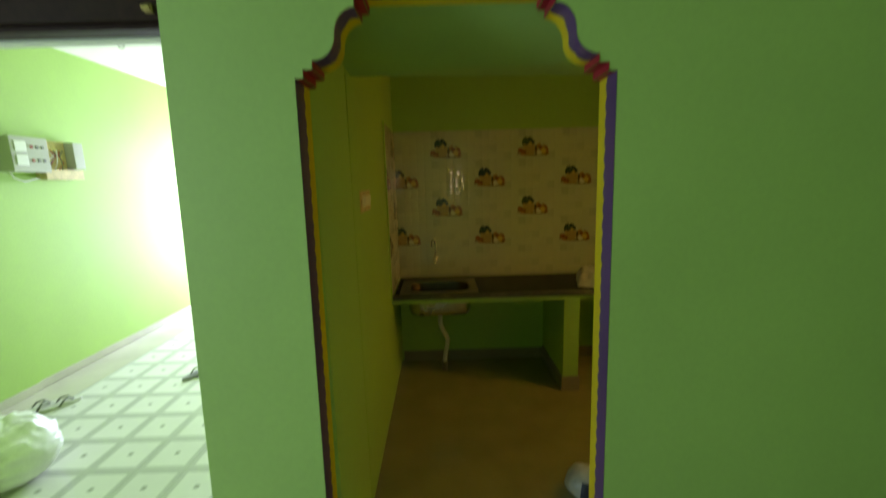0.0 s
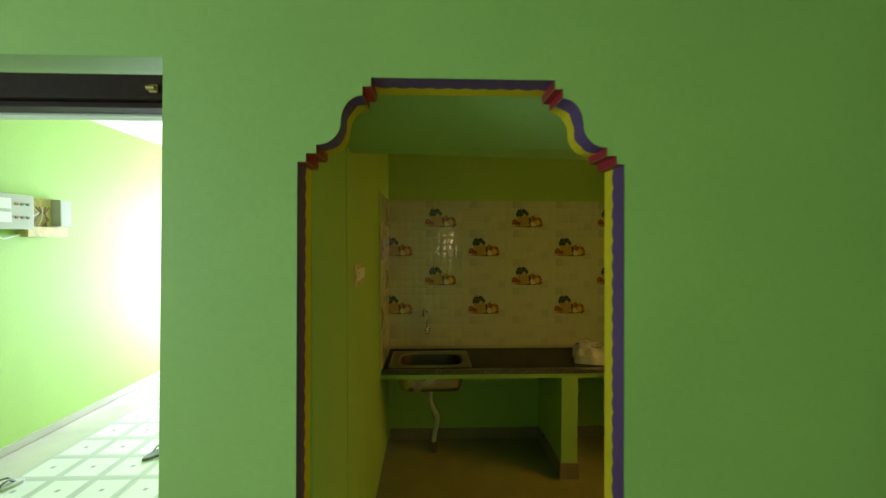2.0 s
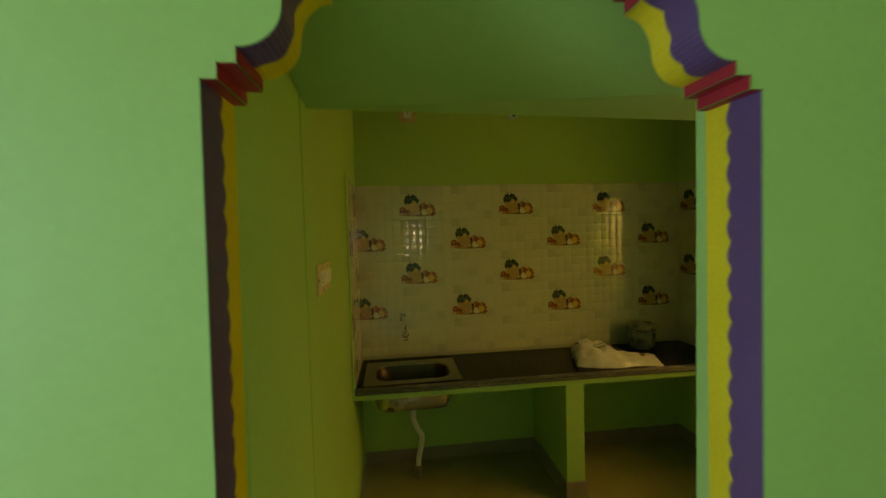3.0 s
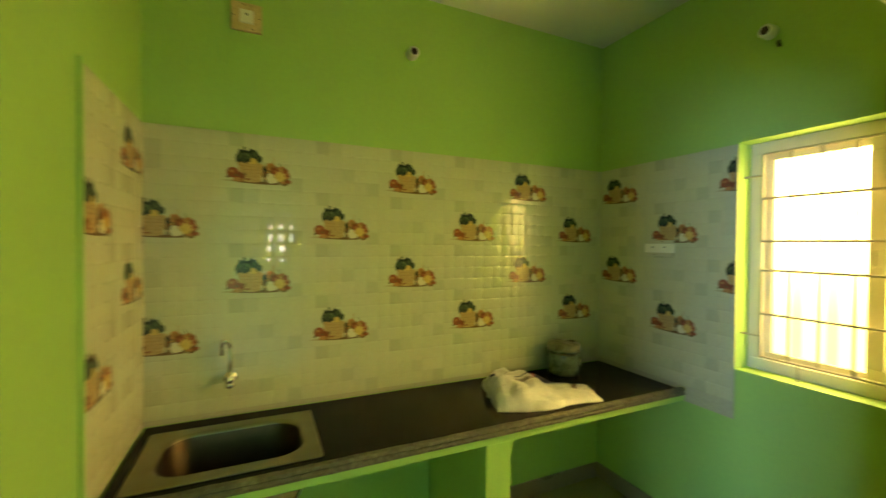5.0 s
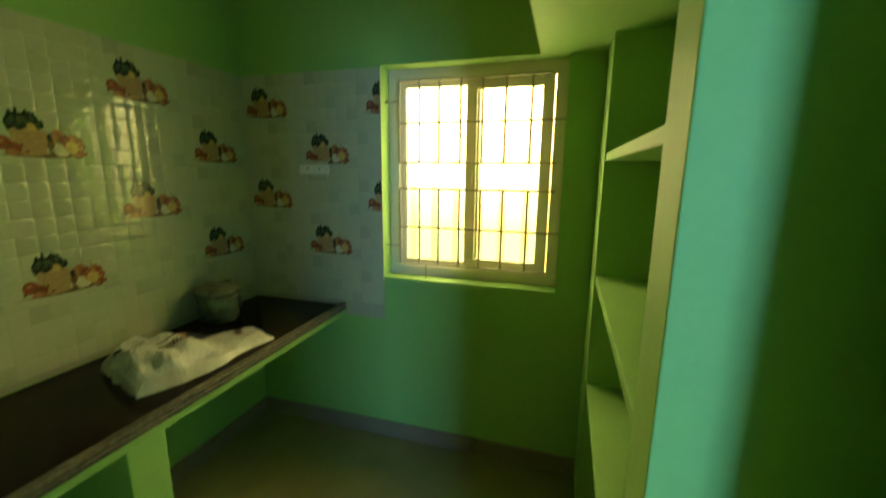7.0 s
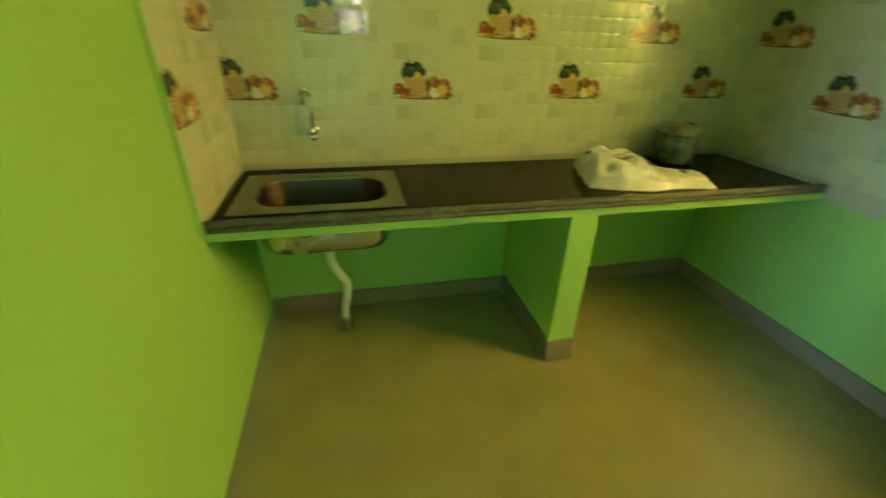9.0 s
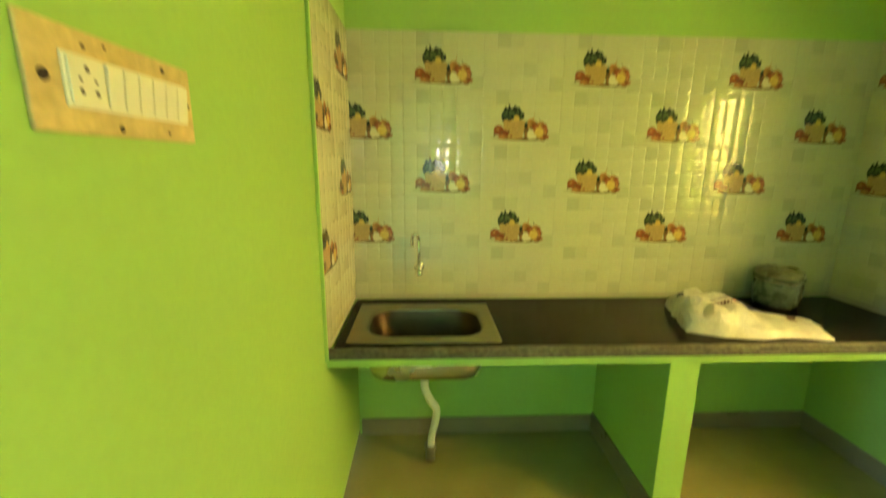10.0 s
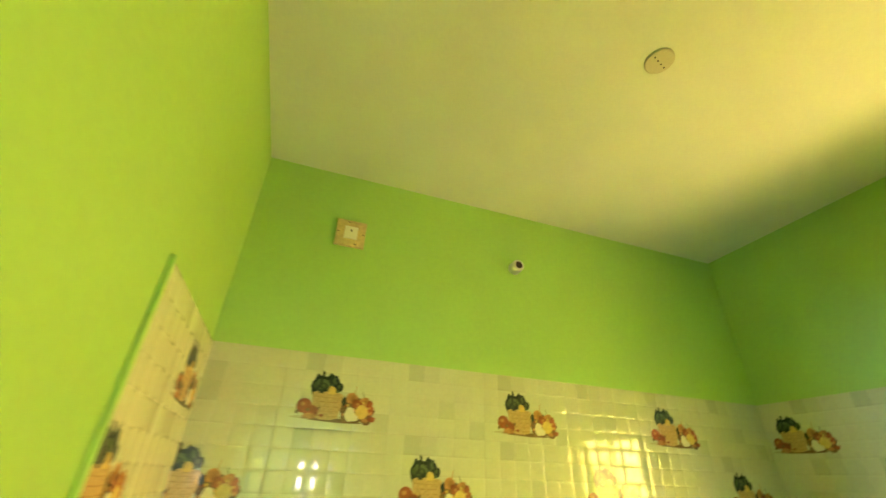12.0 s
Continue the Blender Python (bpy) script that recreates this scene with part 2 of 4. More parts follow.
def prism_y(outline, y0, y1):
    """A wall: an outline in x and z, extruded from y0 to y1."""
    bm = bmesh.new()
    f = bm.faces.new([bm.verts.new((x, y0, z)) for x, z in outline])
    r = bmesh.ops.extrude_face_region(bm, geom=[f])
    for v in r["geom"]:
        if isinstance(v, bmesh.types.BMVert):
            v.co.y = y1
    bmesh.ops.triangulate(bm, faces=[f for f in bm.faces if len(f.verts) > 4])
    return bm


# ---- plan ----
L, B, R, H = -0.093, 3.66, 2.457, 2.862
AY, AB = 1.29, 1.41
WX, HX, HY, RY = -3.05, 3.0, -2.6, 6.7
FZ = -0.035
LOFT, LOFTY, SHY = 2.045, 2.0, 1.73
CT = 0.759
WY0, WY1, WZ0, WZ1 = 1.885, 2.80, 0.945, 2.04

# outline of the arch, from the foot of one jamb to the foot of the other
half = [(-0.118, 0.0), (-0.097, 1.907), (-0.074, 1.907), (-0.074, 1.930), (-0.047, 1.930), (-0.047, 1.953)]
curve = [(-0.047 + 0.065 * math.sin(a), 2.014 - 0.061 * math.cos(a)) for a in [radians(9 * k) for k in range(1, 11)]]
curve += [(0.018 + 0.058 * (1 - math.cos(a)), 2.014 + 0.071 * math.sin(a)) for a in [radians(9 * k) for k in range(1, 11)]]
half += curve + [(0.076, 2.109), (0.099, 2.109), (0.099, 2.133)]
MIDX = 0.3465
arch = half + [(2 * MIDX - x, z) for x, z in reversed(half)]

# ---- structure ----
outline = [(WX - 0.15, 0), (-1.39, 0), (-1.39, 2.178), (-0.443, 2.178), (-0.497, 0)] + arch + [(HX + 0.15, 0), (HX + 0.15, H), (WX - 0.15, H)]
structure("wall_arch", prism_y(outline, AY, AB), PAINT, "light green painted wall with a scalloped arch and a doorway")
bm = box(WX - 0.15, HX + 0.15, HY, 1.35, -0.12, 0.0)
structure("floor_hall", bm, FT_WHITE, "pale tiled hall floor")
structure("floor_kitchen", box(-0.3, R + 0.2, 1.352, B + 0.2, -0.12, FZ), FLOOR_K, "glossy beige brown kitchen floor")
structure("floor_room", box(WX - 0.15, -0.302, 1.352, RY + 0.15, -0.12, -0.004), GROUT, "bed of the room's tiled floor")
structure("ceiling_kitchen", box(-0.2, R + 0.2, AB, B + 0.2, H, H + 0.12), CEIL, "cream white painted kitchen ceiling")
structure("ceiling_hall", box(WX - 0.15, HX + 0.15, HY - 0.15, AB - 0.002, H + 0.002, H + 0.12), CEIL, "white painted hall ceiling")
structure("ceiling_room", box(WX - 0.15, -0.202, AB, RY + 0.15, H, H + 0.12), CEIL, "white painted room ceiling")
# wall between the room and the kitchen, in two runs with a slight step
bm = box(-0.22, L - 0.003, AB, 1.92, FZ - 0.02, H)
box(-0.22, L, 1.92, B + 0.2, 0, H, bm=bm)
structure("wall_west", bm, PAINT, "yellow green lit kitchen side wall")
structure("wall_north", box(L, R, B, B + 0.2, FZ - 0.02, H), PAINT, "green painted wall above and below the tiles")
# wall with the window and the small ventilator
bm = box(R, R + 0.2, AB, WY0, 0, LOFT)
box(R, R + 0.2, WY1, B + 0.2, 0, H, bm=bm)
box(R, R + 0.2, WY0, WY1, 0, WZ0, bm=bm)
box(R, R + 0.2, WY0, WY1, WZ1, 2.625, bm=bm)
box(R, R + 0.2, 2.28, WY1, 2.625, H, bm=bm)
box(R, R + 0.2, 1.85, 2.28, 2.79, H, bm=bm)
box(R, R + 0.2, AB, 1.85, LOFT, H, bm=bm)
box(R, R + 0.2, 1.85, WY0, LOFT, 2.625, bm=bm)
structure("wall_east", bm, PAINT, "green painted wall with the barred window")
structure("wall_hall_east", box(HX, HX + 0.15, HY, AY, 0, H), PAINT, "green hall wall")
bm = box(WX, 0.54, HY - 0.15, HY, 0, H)
box(0.78, HX, HY - 0.15, HY, 0, H, bm=bm)
box(0.54, 0.78, HY - 0.15, HY, 0, 1.35, bm=bm)
box(0.54, 0.78, HY - 0.15, HY, 2.15, H, bm=bm)
structure("wall_hall_south", bm, PAINT, "green hall wall behind the walk")
bm = box(WX - 0.15, WX, HY, -1.25, 0, H)
box(WX - 0.15, WX, 0.02, AY, 0, H, bm=bm)
box(WX - 0.15, WX, -1.25, 0.02, 0, 0.7, bm=bm)
box(WX - 0.15, WX, -1.25, 0.02, 2.3, H, bm=bm)
structure("wall_hall_west", bm, PAINT, "green hall wall with a window opening")
bm = box(WX - 0.15, WX, AB, 3.24, 0, H)
box(WX - 0.15, WX - 0.02, 3.24, RY, 0, H, bm=bm)
structure("wall_room_west", bm, PAINT, "bright pale green room wall with a meter board")
bm = box(WX - 0.15, -3.0, RY, RY + 0.15, 0, H)
box(-1.4, -0.2, RY, RY + 0.15, 0, H, bm=bm)
box(-3.0, -1.4, RY, RY + 0.15, 0, 0.3, bm=bm)
box(-3.0, -1.4, RY, RY + 0.15, 2.35, H, bm=bm)
structure("wall_room_north", bm, PAINT, "green room wall with a tall window opening")
structure("wall_room_east", box(-0.22, -0.2, B + 0.2, RY, 0, H), PAINT, "green room wall")
bm = box(L, R, AB, LOFTY + 0.01, LOFT, LOFT + 0.16)
for v in bm.verts:
    if v.co.z < LOFT + 0.05:
        east, back = v.co.x > 1, v.co.y < 1.6
        v.co.z = (2.03 if back else 2.035) if east else (2.19 if back else 2.084)
structure("loft_slab", bm, PAINT, "green painted concrete loft slab over the shelves")
# backdrop plane lit by its own emission, not by a sun
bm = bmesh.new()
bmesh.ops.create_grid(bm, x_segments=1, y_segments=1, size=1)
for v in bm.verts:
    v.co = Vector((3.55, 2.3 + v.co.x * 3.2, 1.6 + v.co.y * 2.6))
structure("backdrop", bm, BACK, "glowing yellow backdrop of the neighbouring wall outside the window")

# skirting tiles
def skirt(name, x0, x1, y0, y1, label):
    structure(name, box(x0, x1, y0, y1, FZ, 0.062, 0.002), SKIRT, label)


skirt("baseboard_north", L + 0.012, 1.208, B - 0.012, B, "brown tile skirting under the counter")
skirt("baseboard_north_2", 1.342, R - 0.012, B - 0.012, B, "brown tile skirting under the counter")
skirt("baseboard_east", R - 0.012, R, SHY + 0.002, B, "brown tile skirting below the window")
structure("baseboard_room", box(WX, WX + 0.012, AB, 3.238, 0.0, 0.07, 0.002), FT_BORDER, "pale tile skirting of the room")
structure("baseboard_room_2", box(WX - 0.02, WX - 0.008, 3.242, RY, 0.0, 0.07, 0.002), FT_BORDER, "pale tile skirting of the room")

# painted lining of the arch
lining = tagged(new("trim_arch"), "purple, yellow and red painted lining of the arch", "", "", "structure")


def runs():
    n = len(half)
    full = arch
    red = set()
    for i in (1, 2, 3, 4, n - 4, n - 3, n - 2):
        red.add(i)
        red.add(len(full) - 2 - i)
    return [(full[i], full[i + 1], i in red) for i in range(len(full) - 1)]


def lining_strip(kind):
    bm = bmesh.new()
    s = 0.0
    for (xa, za), (xb, zb), is_red in runs():
        d = math.hypot(xb - xa, zb - za)
        if (kind == "red") == is_red:
            steps = max(1, int(d / 0.008))
            nx, nz = (zb - za) / d * 0.002, -(xb - xa) / d * 0.002
            prev = None
            for k in range(steps + 1):
                u = k / steps
                x, z, t = xa + (xb - xa) * u + nx, za + (zb - za) * u + nz, s + d * u
                edge = AY + 0.062 + 0.010 * abs(math.sin(t * 62)) + 0.002 * noise.noise((t * 30, 0, 0))
                if kind == "purple":
                    a, b2 = AY - 0.001, edge
                elif kind == "yellow":
                    a, b2 = edge, AB + 0.001
                else:
                    a, b2 = AY - 0.003, AB - 0.004
                row = [bm.verts.new((x, a, z)), bm.verts.new((x, b2, z))]
                if prev:
                    bm.faces.new((prev[0], prev[1], row[1], row[0]))
                prev = row
        s += d
    return bm


part("purple_band", lining_strip("purple"), PURPLE, lining, "dark purple painted band")
part("yellow_band", lining_strip("yellow"), YELLOW, lining, "yellow band with a wavy edge")
part("red_step", lining_strip("red"), RED, lining, "red painted steps of the arch")

# shelf niche beside the arch
# unseen fin, added to keep hall light off part of the niche side
structure("wall_arch_return", box(0.89, 0.91, AB, 1.560, FZ - 0.02, LOFT + 0.1), PAINT, "unseen green fin added behind the arch to shade the niche side")
part_w = structure("partition_1", box(1.045, 1.18, AB, SHY, FZ - 0.02, LOFT + 0.08, 0.003), PAINT, "green plastered side of the shelf niche")
structure("partition_2", box(2.21, R, AB, SHY, FZ - 0.02, LOFT, 0.003), PAINT, "green plastered side of the shelf niche")


def niche_shelf(z):
    s = finish("niche_shelf", box(1.165, 2.21, AB, SHY - 0.005, z - 0.032, z, 0.003), PAINT)
    tagged(s, "green painted concrete shelf built into the niche", "shelf", "shelves in the niche")


for z in (1.60, 1.105, 0.62):
    niche_shelf(z)

# door frame of the room
frame_1 = thing("door_1", (-0.9, 1.35, 0), "dark brown wooden frame of an open doorway", "", "", "structure")
part("head", box(-1.39, -0.443, 1.325, AB, 2.080, 2.146, 0.003), DARKWOOD, frame_1)
part("rebate", box(-1.39, -0.443, 1.345, AB - 0.004, 2.062, 2.077, 0.002), DARKWOOD, frame_1)
# strip coloured white to show the lintel's underside catching the room's light
part("head_lining", box(-1.39, -0.443, AB, AB + 0.05, 2.058, 2.09, 0.002), CEIL, frame_1, "white strip behind the head for the lit underside of the lintel")
bm = box(-0.462, -0.443, 1.335, AB, 0, 2.075, 0.003)
for v in bm.verts:
    v.co.x -= 0.052 * (1 - v.co.z / 2.178)
part("post", bm, DARKWOOD, frame_1)
part("post", box(-1.39, -1.318, 1.335, AB, 0, 2.075, 0.003), DARKWOOD, frame_1)
bm = box(-0.499, -0.475, 1.315, 1.325, 2.094, 2.116, 0.003)
tube([(-0.500, 1.311, 2.105), (-0.478, 1.311, 2.105)], 0.006, bm=bm)
part("bolt_keeper", bm, BRASS, frame_1, "tarnished brass bolt keeper")

# window
win = thing("window_1", (R + 0.13, 2.34, WZ0), "ivory sliding window behind a painted iron grille", "", "", "structure")
X0, X1 = R + 0.10, R + 0.16


def framing(y0, y1, z0, z1, w, x0, x1, name, parent):
    bm = box(x0, x1, y0, y1, z0, z0 + w, 0.003)
    box(x0, x1, y0, y1, z1 - w, z1, 0.003, bm=bm)
    box(x0, x1, y0, y0 + w, z0 + w, z1 - w, 0.003, bm=bm)
    box(x0, x1, y1 - w, y1, z0 + w, z1 - w, 0.003, bm=bm)
    return part(name, bm, ALU, parent)


framing(WY0, WY1, WZ0, WZ1, 0.055, X0, X1, "window_frame", win)
sash = framing(1.945, 2.375, WZ0 + 0.057, WZ1 - 0.057, 0.055, X0 + 0.002, X0 + 0.026, "sash", win)
part("pane", box(X0 + 0.012, X0 + 0.016, 2.0, 2.32, WZ0 + 0.112, WZ1 - 0.112), GLASS, sash).visible_shadow = False
sash = framing(2.31, 2.745, WZ0 + 0.057, WZ1 - 0.057, 0.03, X0 + 0.032, X0 + 0.056, "sash", win)
part("pane", box(X0 + 0.042, X0 + 0.046, 2.34, 2.715, WZ0 + 0.087, WZ1 - 0.087), GLASS, sash).visible_shadow = False
part("latch", box(X0 - 0.012, X0 + 0.002, 2.335, 2.355, 1.46, 1.53, 0.003), ALU, win)
grille = thing("window_grille", (R + 0.05, 2.34, WZ0), "thin ivory painted iron window grille", "grille")
GX = R + 0.05
for z, y0, y1 in ((1.972, WY0 + 0.05, 2.72), (1.765, WY0, 2.72), (1.565, WY0 + 0.03, 2.72), (1.430, WY0 + 0.03, 2.72), (1.225, WY0, 2.72), (1.022, WY0 + 0.05, 2.72)):
    part("crossbar", tube([(GX, y0, z), (GX, y1, z)], 0.006, 8), BAR, grille)
for y in (2.72, 2.61, 2.503, 2.391, 2.281, 2.168, 2.045):
    for z0, z1 in ((1.565, 1.972), (1.022, 1.430)):
        part("upright", tube([(GX, y, z0), (GX, y, z1)], 0.006, 8), BAR, grille)
for z in (1.874, 1.118):
    part("anchor", tube([(GX, 2.72, z), (GX, WY1, z)], 0.005, 8), BAR, grille)
part("anchor", tube([(GX, 2.572, 1.022), (GX, 2.572, WZ0)], 0.005, 8), BAR, grille)

# ---- counter ----
bm = box(L, 0.012, 3.045, B, 0.705, 0.740)
box(0.528, R, 3.045, B, 0.705, 0.740, bm=bm)
box(0.012, 0.528, 3.045, 3.165, 0.705, 0.740, bm=bm)
box(0.012, 0.528, 3.515, B, 0.705, 0.740, bm=bm)
structure("counter_slab", bm, PAINT, "green painted concrete slab under the worktop")
top = thing("worktop", (1.2, 3.35, 0.740), "black granite worktop with a rough mortared edge", "worktop")
SX0, SX1, SY0, SY1 = -0.042, 0.572, 3.118, 3.56
HX0, HX1, HY0, HY1 = 0.02, 0.52, 3.17, 3.51
bm = box(L + 0.014, HX0, 3.052, B - 0.012, 0.744, CT, 0.0015)
box(HX1, R - 0.014, 3.052, B - 0.012, 0.744, CT, 0.0015, bm=bm)
box(HX0, HX1, 3.052, HY0, 0.744, CT, bm=bm)
box(HX0, HX1, HY1, B - 0.012, 0.744, CT, bm=bm)
part("stone_top", bm, GRANITE, top)
bm = bmesh.new()
rows = []
N = 260
for i in range(N + 1):
    x = L + 0.004 + (R - L - 0.02) * i / N
    k = noise.noise((x * 9, 0.3, 0)) * 0.006 + noise.noise((x * 40, 1.3, 0)) * 0.004
    j = noise.noise((x * 14, 5.3, 0)) * 0.005 + noise.noise((x * 55, 7.3, 0)) * 0.003
    lip = 0.775 + j * 0.4
    rows.append([bm.verts.new(p) for p in ((x, 3.074 + k * 0.4, CT + 0.001), (x, 3.068 + k * 0.4, lip - 0.004), (x, 3.058, lip), (x, 3.040 + k * 0.5, lip - 0.002), (x, 3.033 + k, 0.764 + j * 0.4), (x, 3.040 + j, 0.755), (x, 3.034 + j * 0.6, 0.748), (x, 3.035 - k, 0.738 + k * 0.4), (x, 3.060, 0.7365))])
for a, b in zip(rows, rows[1:]):
    for q in range(8):
        bm.faces.new((a[q], a[q + 1], b[q + 1], b[q]))
part("rough_edge", bm, RAW, top, "uneven grey mortar edge with chipped stone")
pier = thing("counter_pier", (1.27, 3.35, FZ), "green plastered pier carrying the counter slab", "pier")
part("body", box(1.213, 1.333, 3.046, B, FZ, 0.705, 0.003), PAINT, pier)
bm = box(1.203, 1.343, 3.034, 3.046, FZ, 0.082, 0.002)
box(1.203, 1.213, 3.046, B - 0.012, FZ, 0.082, 0.002, bm=bm)
box(1.333, 1.343, 3.046, B - 0.012, FZ, 0.082, 0.002, bm=bm)
part("skirting", bm, SKIRT, pier, "brown tile skirting")


def rounded(x0, x1, y0, y1, r, z, n=6):
    out = []
    for cx, cy, a0 in ((x1 - r, y1 - r, 0), (x0 + r, y1 - r, 90), (x0 + r, y0 + r, 180), (x1 - r, y0 + r, 270)):
        for k in range(n + 1):
            a = radians(a0 + 90 * k / n)
            out.append(Vector((cx + r * math.cos(a), cy + r * math.sin(a), z)))
    return out


def loft_rings(rings, close=True):
    bm = bmesh.new()
    vs = [[bm.verts.new(p) for p in r] for r in rings]
    n = len(vs[0])
    for a, b in zip(vs, vs[1:]):
        for k in range(n):
            bm.faces.new((a[k], a[(k + 1) % n], b[(k + 1) % n], b[k]))
    if close:
        bm.faces.new(vs[-1])
    return bm


def sink():
    s = thing("kitchen_sink", (0.286, 3.34, CT), "stainless steel sink set into the black worktop", "sink")
    rings = [rounded(SX0 + 0.002, SX1 - 0.002, SY0 + 0.002, SY1 - 0.002, 0.012, CT + 0.001), rounded(SX0, SX1, SY0, SY1, 0.012, CT + 0.004),
             rounded(SX0 + 0.006, SX1 - 0.006, SY0 + 0.006, SY1 - 0.006, 0.012, CT + 0.006),
             rounded(0.018, 0.522, 3.174, 3.506, 0.10, CT + 0.006), rounded(0.024, 0.516, 3.180, 3.500, 0.10, CT + 0.003), rounded(0.03, 0.51, 3.186, 3.494, 0.10, CT - 0.006),
             rounded(0.036, 0.504, 3.19, 3.49, 0.10, 0.60), rounded(0.05, 0.49, 3.205, 3.475, 0.09, 0.568), rounded(0.13, 0.44, 3.24, 3.44, 0.07, 0.555)]
    bm = loft_rings(rings)
    # faces below the rim get the steel darkened for shade
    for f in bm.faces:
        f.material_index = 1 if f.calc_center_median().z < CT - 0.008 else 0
    for f in bm.faces:
        f.smooth = f.calc_center_median().z < CT + 0.0055
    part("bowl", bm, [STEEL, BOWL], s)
    under = [rounded(0.016, 0.524, 3.185, 3.495, 0.10, 0.742), rounded(0.018, 0.522, 3.187, 3.493, 0.10, 0.60), rounded(0.034, 0.506, 3.2, 3.48, 0.09, 0.556), rounded(0.13, 0.44, 3.24, 3.44, 0.07, 0.540)]
    part("bowl_underside", loft_rings(under), UNDER, s, "bright bare steel underside", True)
    part("waste_outlet", lathe([(0.036, 0.556), (0.036, 0.559), (0.02, 0.5595)], (0.29, 3.34, 0)), CHROME, s)
    part("tail_piece", lathe([(0.03, 0.545), (0.03, 0.532), (0.024, 0.525), (0.024, 0.51)], (0.27, 3.34, 0)), PVC, s, "white plastic outlet", True)
    pts = [Vector(p) for p in ((0.27, 3.34, 0.53), (0.266, 3.345, 0.48), (0.268, 3.36, 0.42), (0.295, 3.385, 0.34), (0.322, 3.41, 0.28), (0.318, 3.43, 0.20), (0.300, 3.445, 0.10), (0.296, 3.452, 0.01))]
    fine = []
    for i in range(len(pts) - 1):
        p0, p1, p2, p3 = pts[max(i - 1, 0)], pts[i], pts[i + 1], pts[min(i + 2, len(pts) - 1)]
        for k in range(14):
            t = k / 14
            fine.append(0.5 * ((2 * p1) + (-p0 + p2) * t + (2 * p0 - 5 * p1 + 4 * p2 - p3) * t * t + (-p0 + 3 * p1 - 3 * p2 + p3) * t ** 3))
    part("waste_hose", tube(fine, [0.0175 + (0.0018 if k % 2 else -0.0010) for k in range(len(fine))], 14), HOSE, s, "ribbed white waste hose", True)
    part("floor_socket", lathe([(0.024, FZ), (0.025, 0.025), (0.029, 0.027), (0.029, 0.050), (0.022, 0.051)], (0.294, 3.455, 0)), SKIRT, s, "grey pipe socket at the floor", True)


sink()


def tap():
    t = thing("wall_tap", (0.237, B, 0.935), "chrome wall tap with a curved spout", "tap")
    part("flange", tube([(0.237, B - 0.012, 0.935), (0.237, B - 0.020, 0.935)], 0.026, 20), CHROME, t, "", True)
    part("body", tube([(0.237, B - 0.018, 0.935), (0.237, B - 0.05, 0.935), (0.237, B - 0.075, 0.935)], [0.015, 0.018, 0.012], 16), CHROME, t, "", True)
    part("handle", tube([(0.237, B - 0.055, 0.925), (0.237, B - 0.057, 0.905), (0.237, B - 0.058, 0.895)], [0.016, 0.02, 0.008], 12), CHROME, t, "", True)
    pts = [(0.237, B - 0.045, 0.945), (0.237, B - 0.045, 1.02), (0.236, B - 0.046, 1.07)] + [(0.220 + 0.016 * math.cos(a), B - 0.046 - 0.012 * math.sin(a), 1.075 + 0.032 * math.sin(a)) for a in [radians(20 * k) for k in range(0, 10)]] + [(0.205, B - 0.06, 1.045)]
    part("spout", tube(pts, 0.0085, 12), CHROME, t, "", True)


tap()


# ---- electrical ----
def switchboard():
    s = thing("switchboard", (L, 2.2, 1.5), "plywood switchboard with a socket and a row of switches", "switchboard")
    part("board", box(L, L + 0.005, SWY0, SWY1, SWZ0, SWZ1, 0.002), WOODBOARD, s)
    y0, y1, z0, z1 = SWY0 + 0.038, SWY1 - 0.022, SWZ0 + 0.026, SWZ1 - 0.026
    part("plate", box(L + 0.005, L + 0.008, y0, y1, z0, z1, 0.001), PLASTIC, s)
    w = (y1 - y0) / 8
    so = part("socket", box(L + 0.008, L + 0.011, y0 + 0.003, y0 + 2 * w - 0.002, z0 + 0.003, z1 - 0.003, 0.001), PLASTIC, s)
    cy, cz = y0 + w, (z0 + z1) / 2
    for dy, dz, r in ((0, 0.013, 0.003), (-0.010, 0.002, 0.002), (0.010, 0.002, 0.002), (-0.010, -0.010, 0.0028), (0.010, -0.010, 0.0028)):
        part("pin_hole", tube([(L + 0.0108, cy + dy, cz + dz), (L + 0.0115, cy + dy, cz + dz)], r, 10), HOLE, so)
    for k in range(6):
        a = y0 + (2 + k) * w
        bm = box(L + 0.008, L + 0.012, a + 0.0015, a + w - 0.0015, z0 + 0.003, z1 - 0.003, 0.001)
        for v in bm.verts:
            if v.co.x > L + 0.010:
                v.co.x += 0.004 * (v.co.z - z0) / (z1 - z0) - 0.002
        part("rocker", bm, PLASTIC, s)
    for dy, dz, r in ((0.018, 0.5, 0.006), (0.11, 0.09, 0.004), (0.20, 0.88, 0.0035), (0.07, 0.85, 0.0025), (0.10, 0.91, 0.002), (0.252, 0.5, 0.003), (0.20, 0.1, 0.002)):
        part("screw", tube([(L + 0.0045, SWY0 + dy, SWZ0 + dz * (SWZ1 - SWZ0)), (L + 0.006, SWY0 + dy, SWZ0 + dz * (SWZ1 - SWZ0))], r, 10), HOLE, s)


SWY0, SWY1, SWZ0, SWZ1 = 2.066, 2.33, 1.475, 1.580
switchboard()


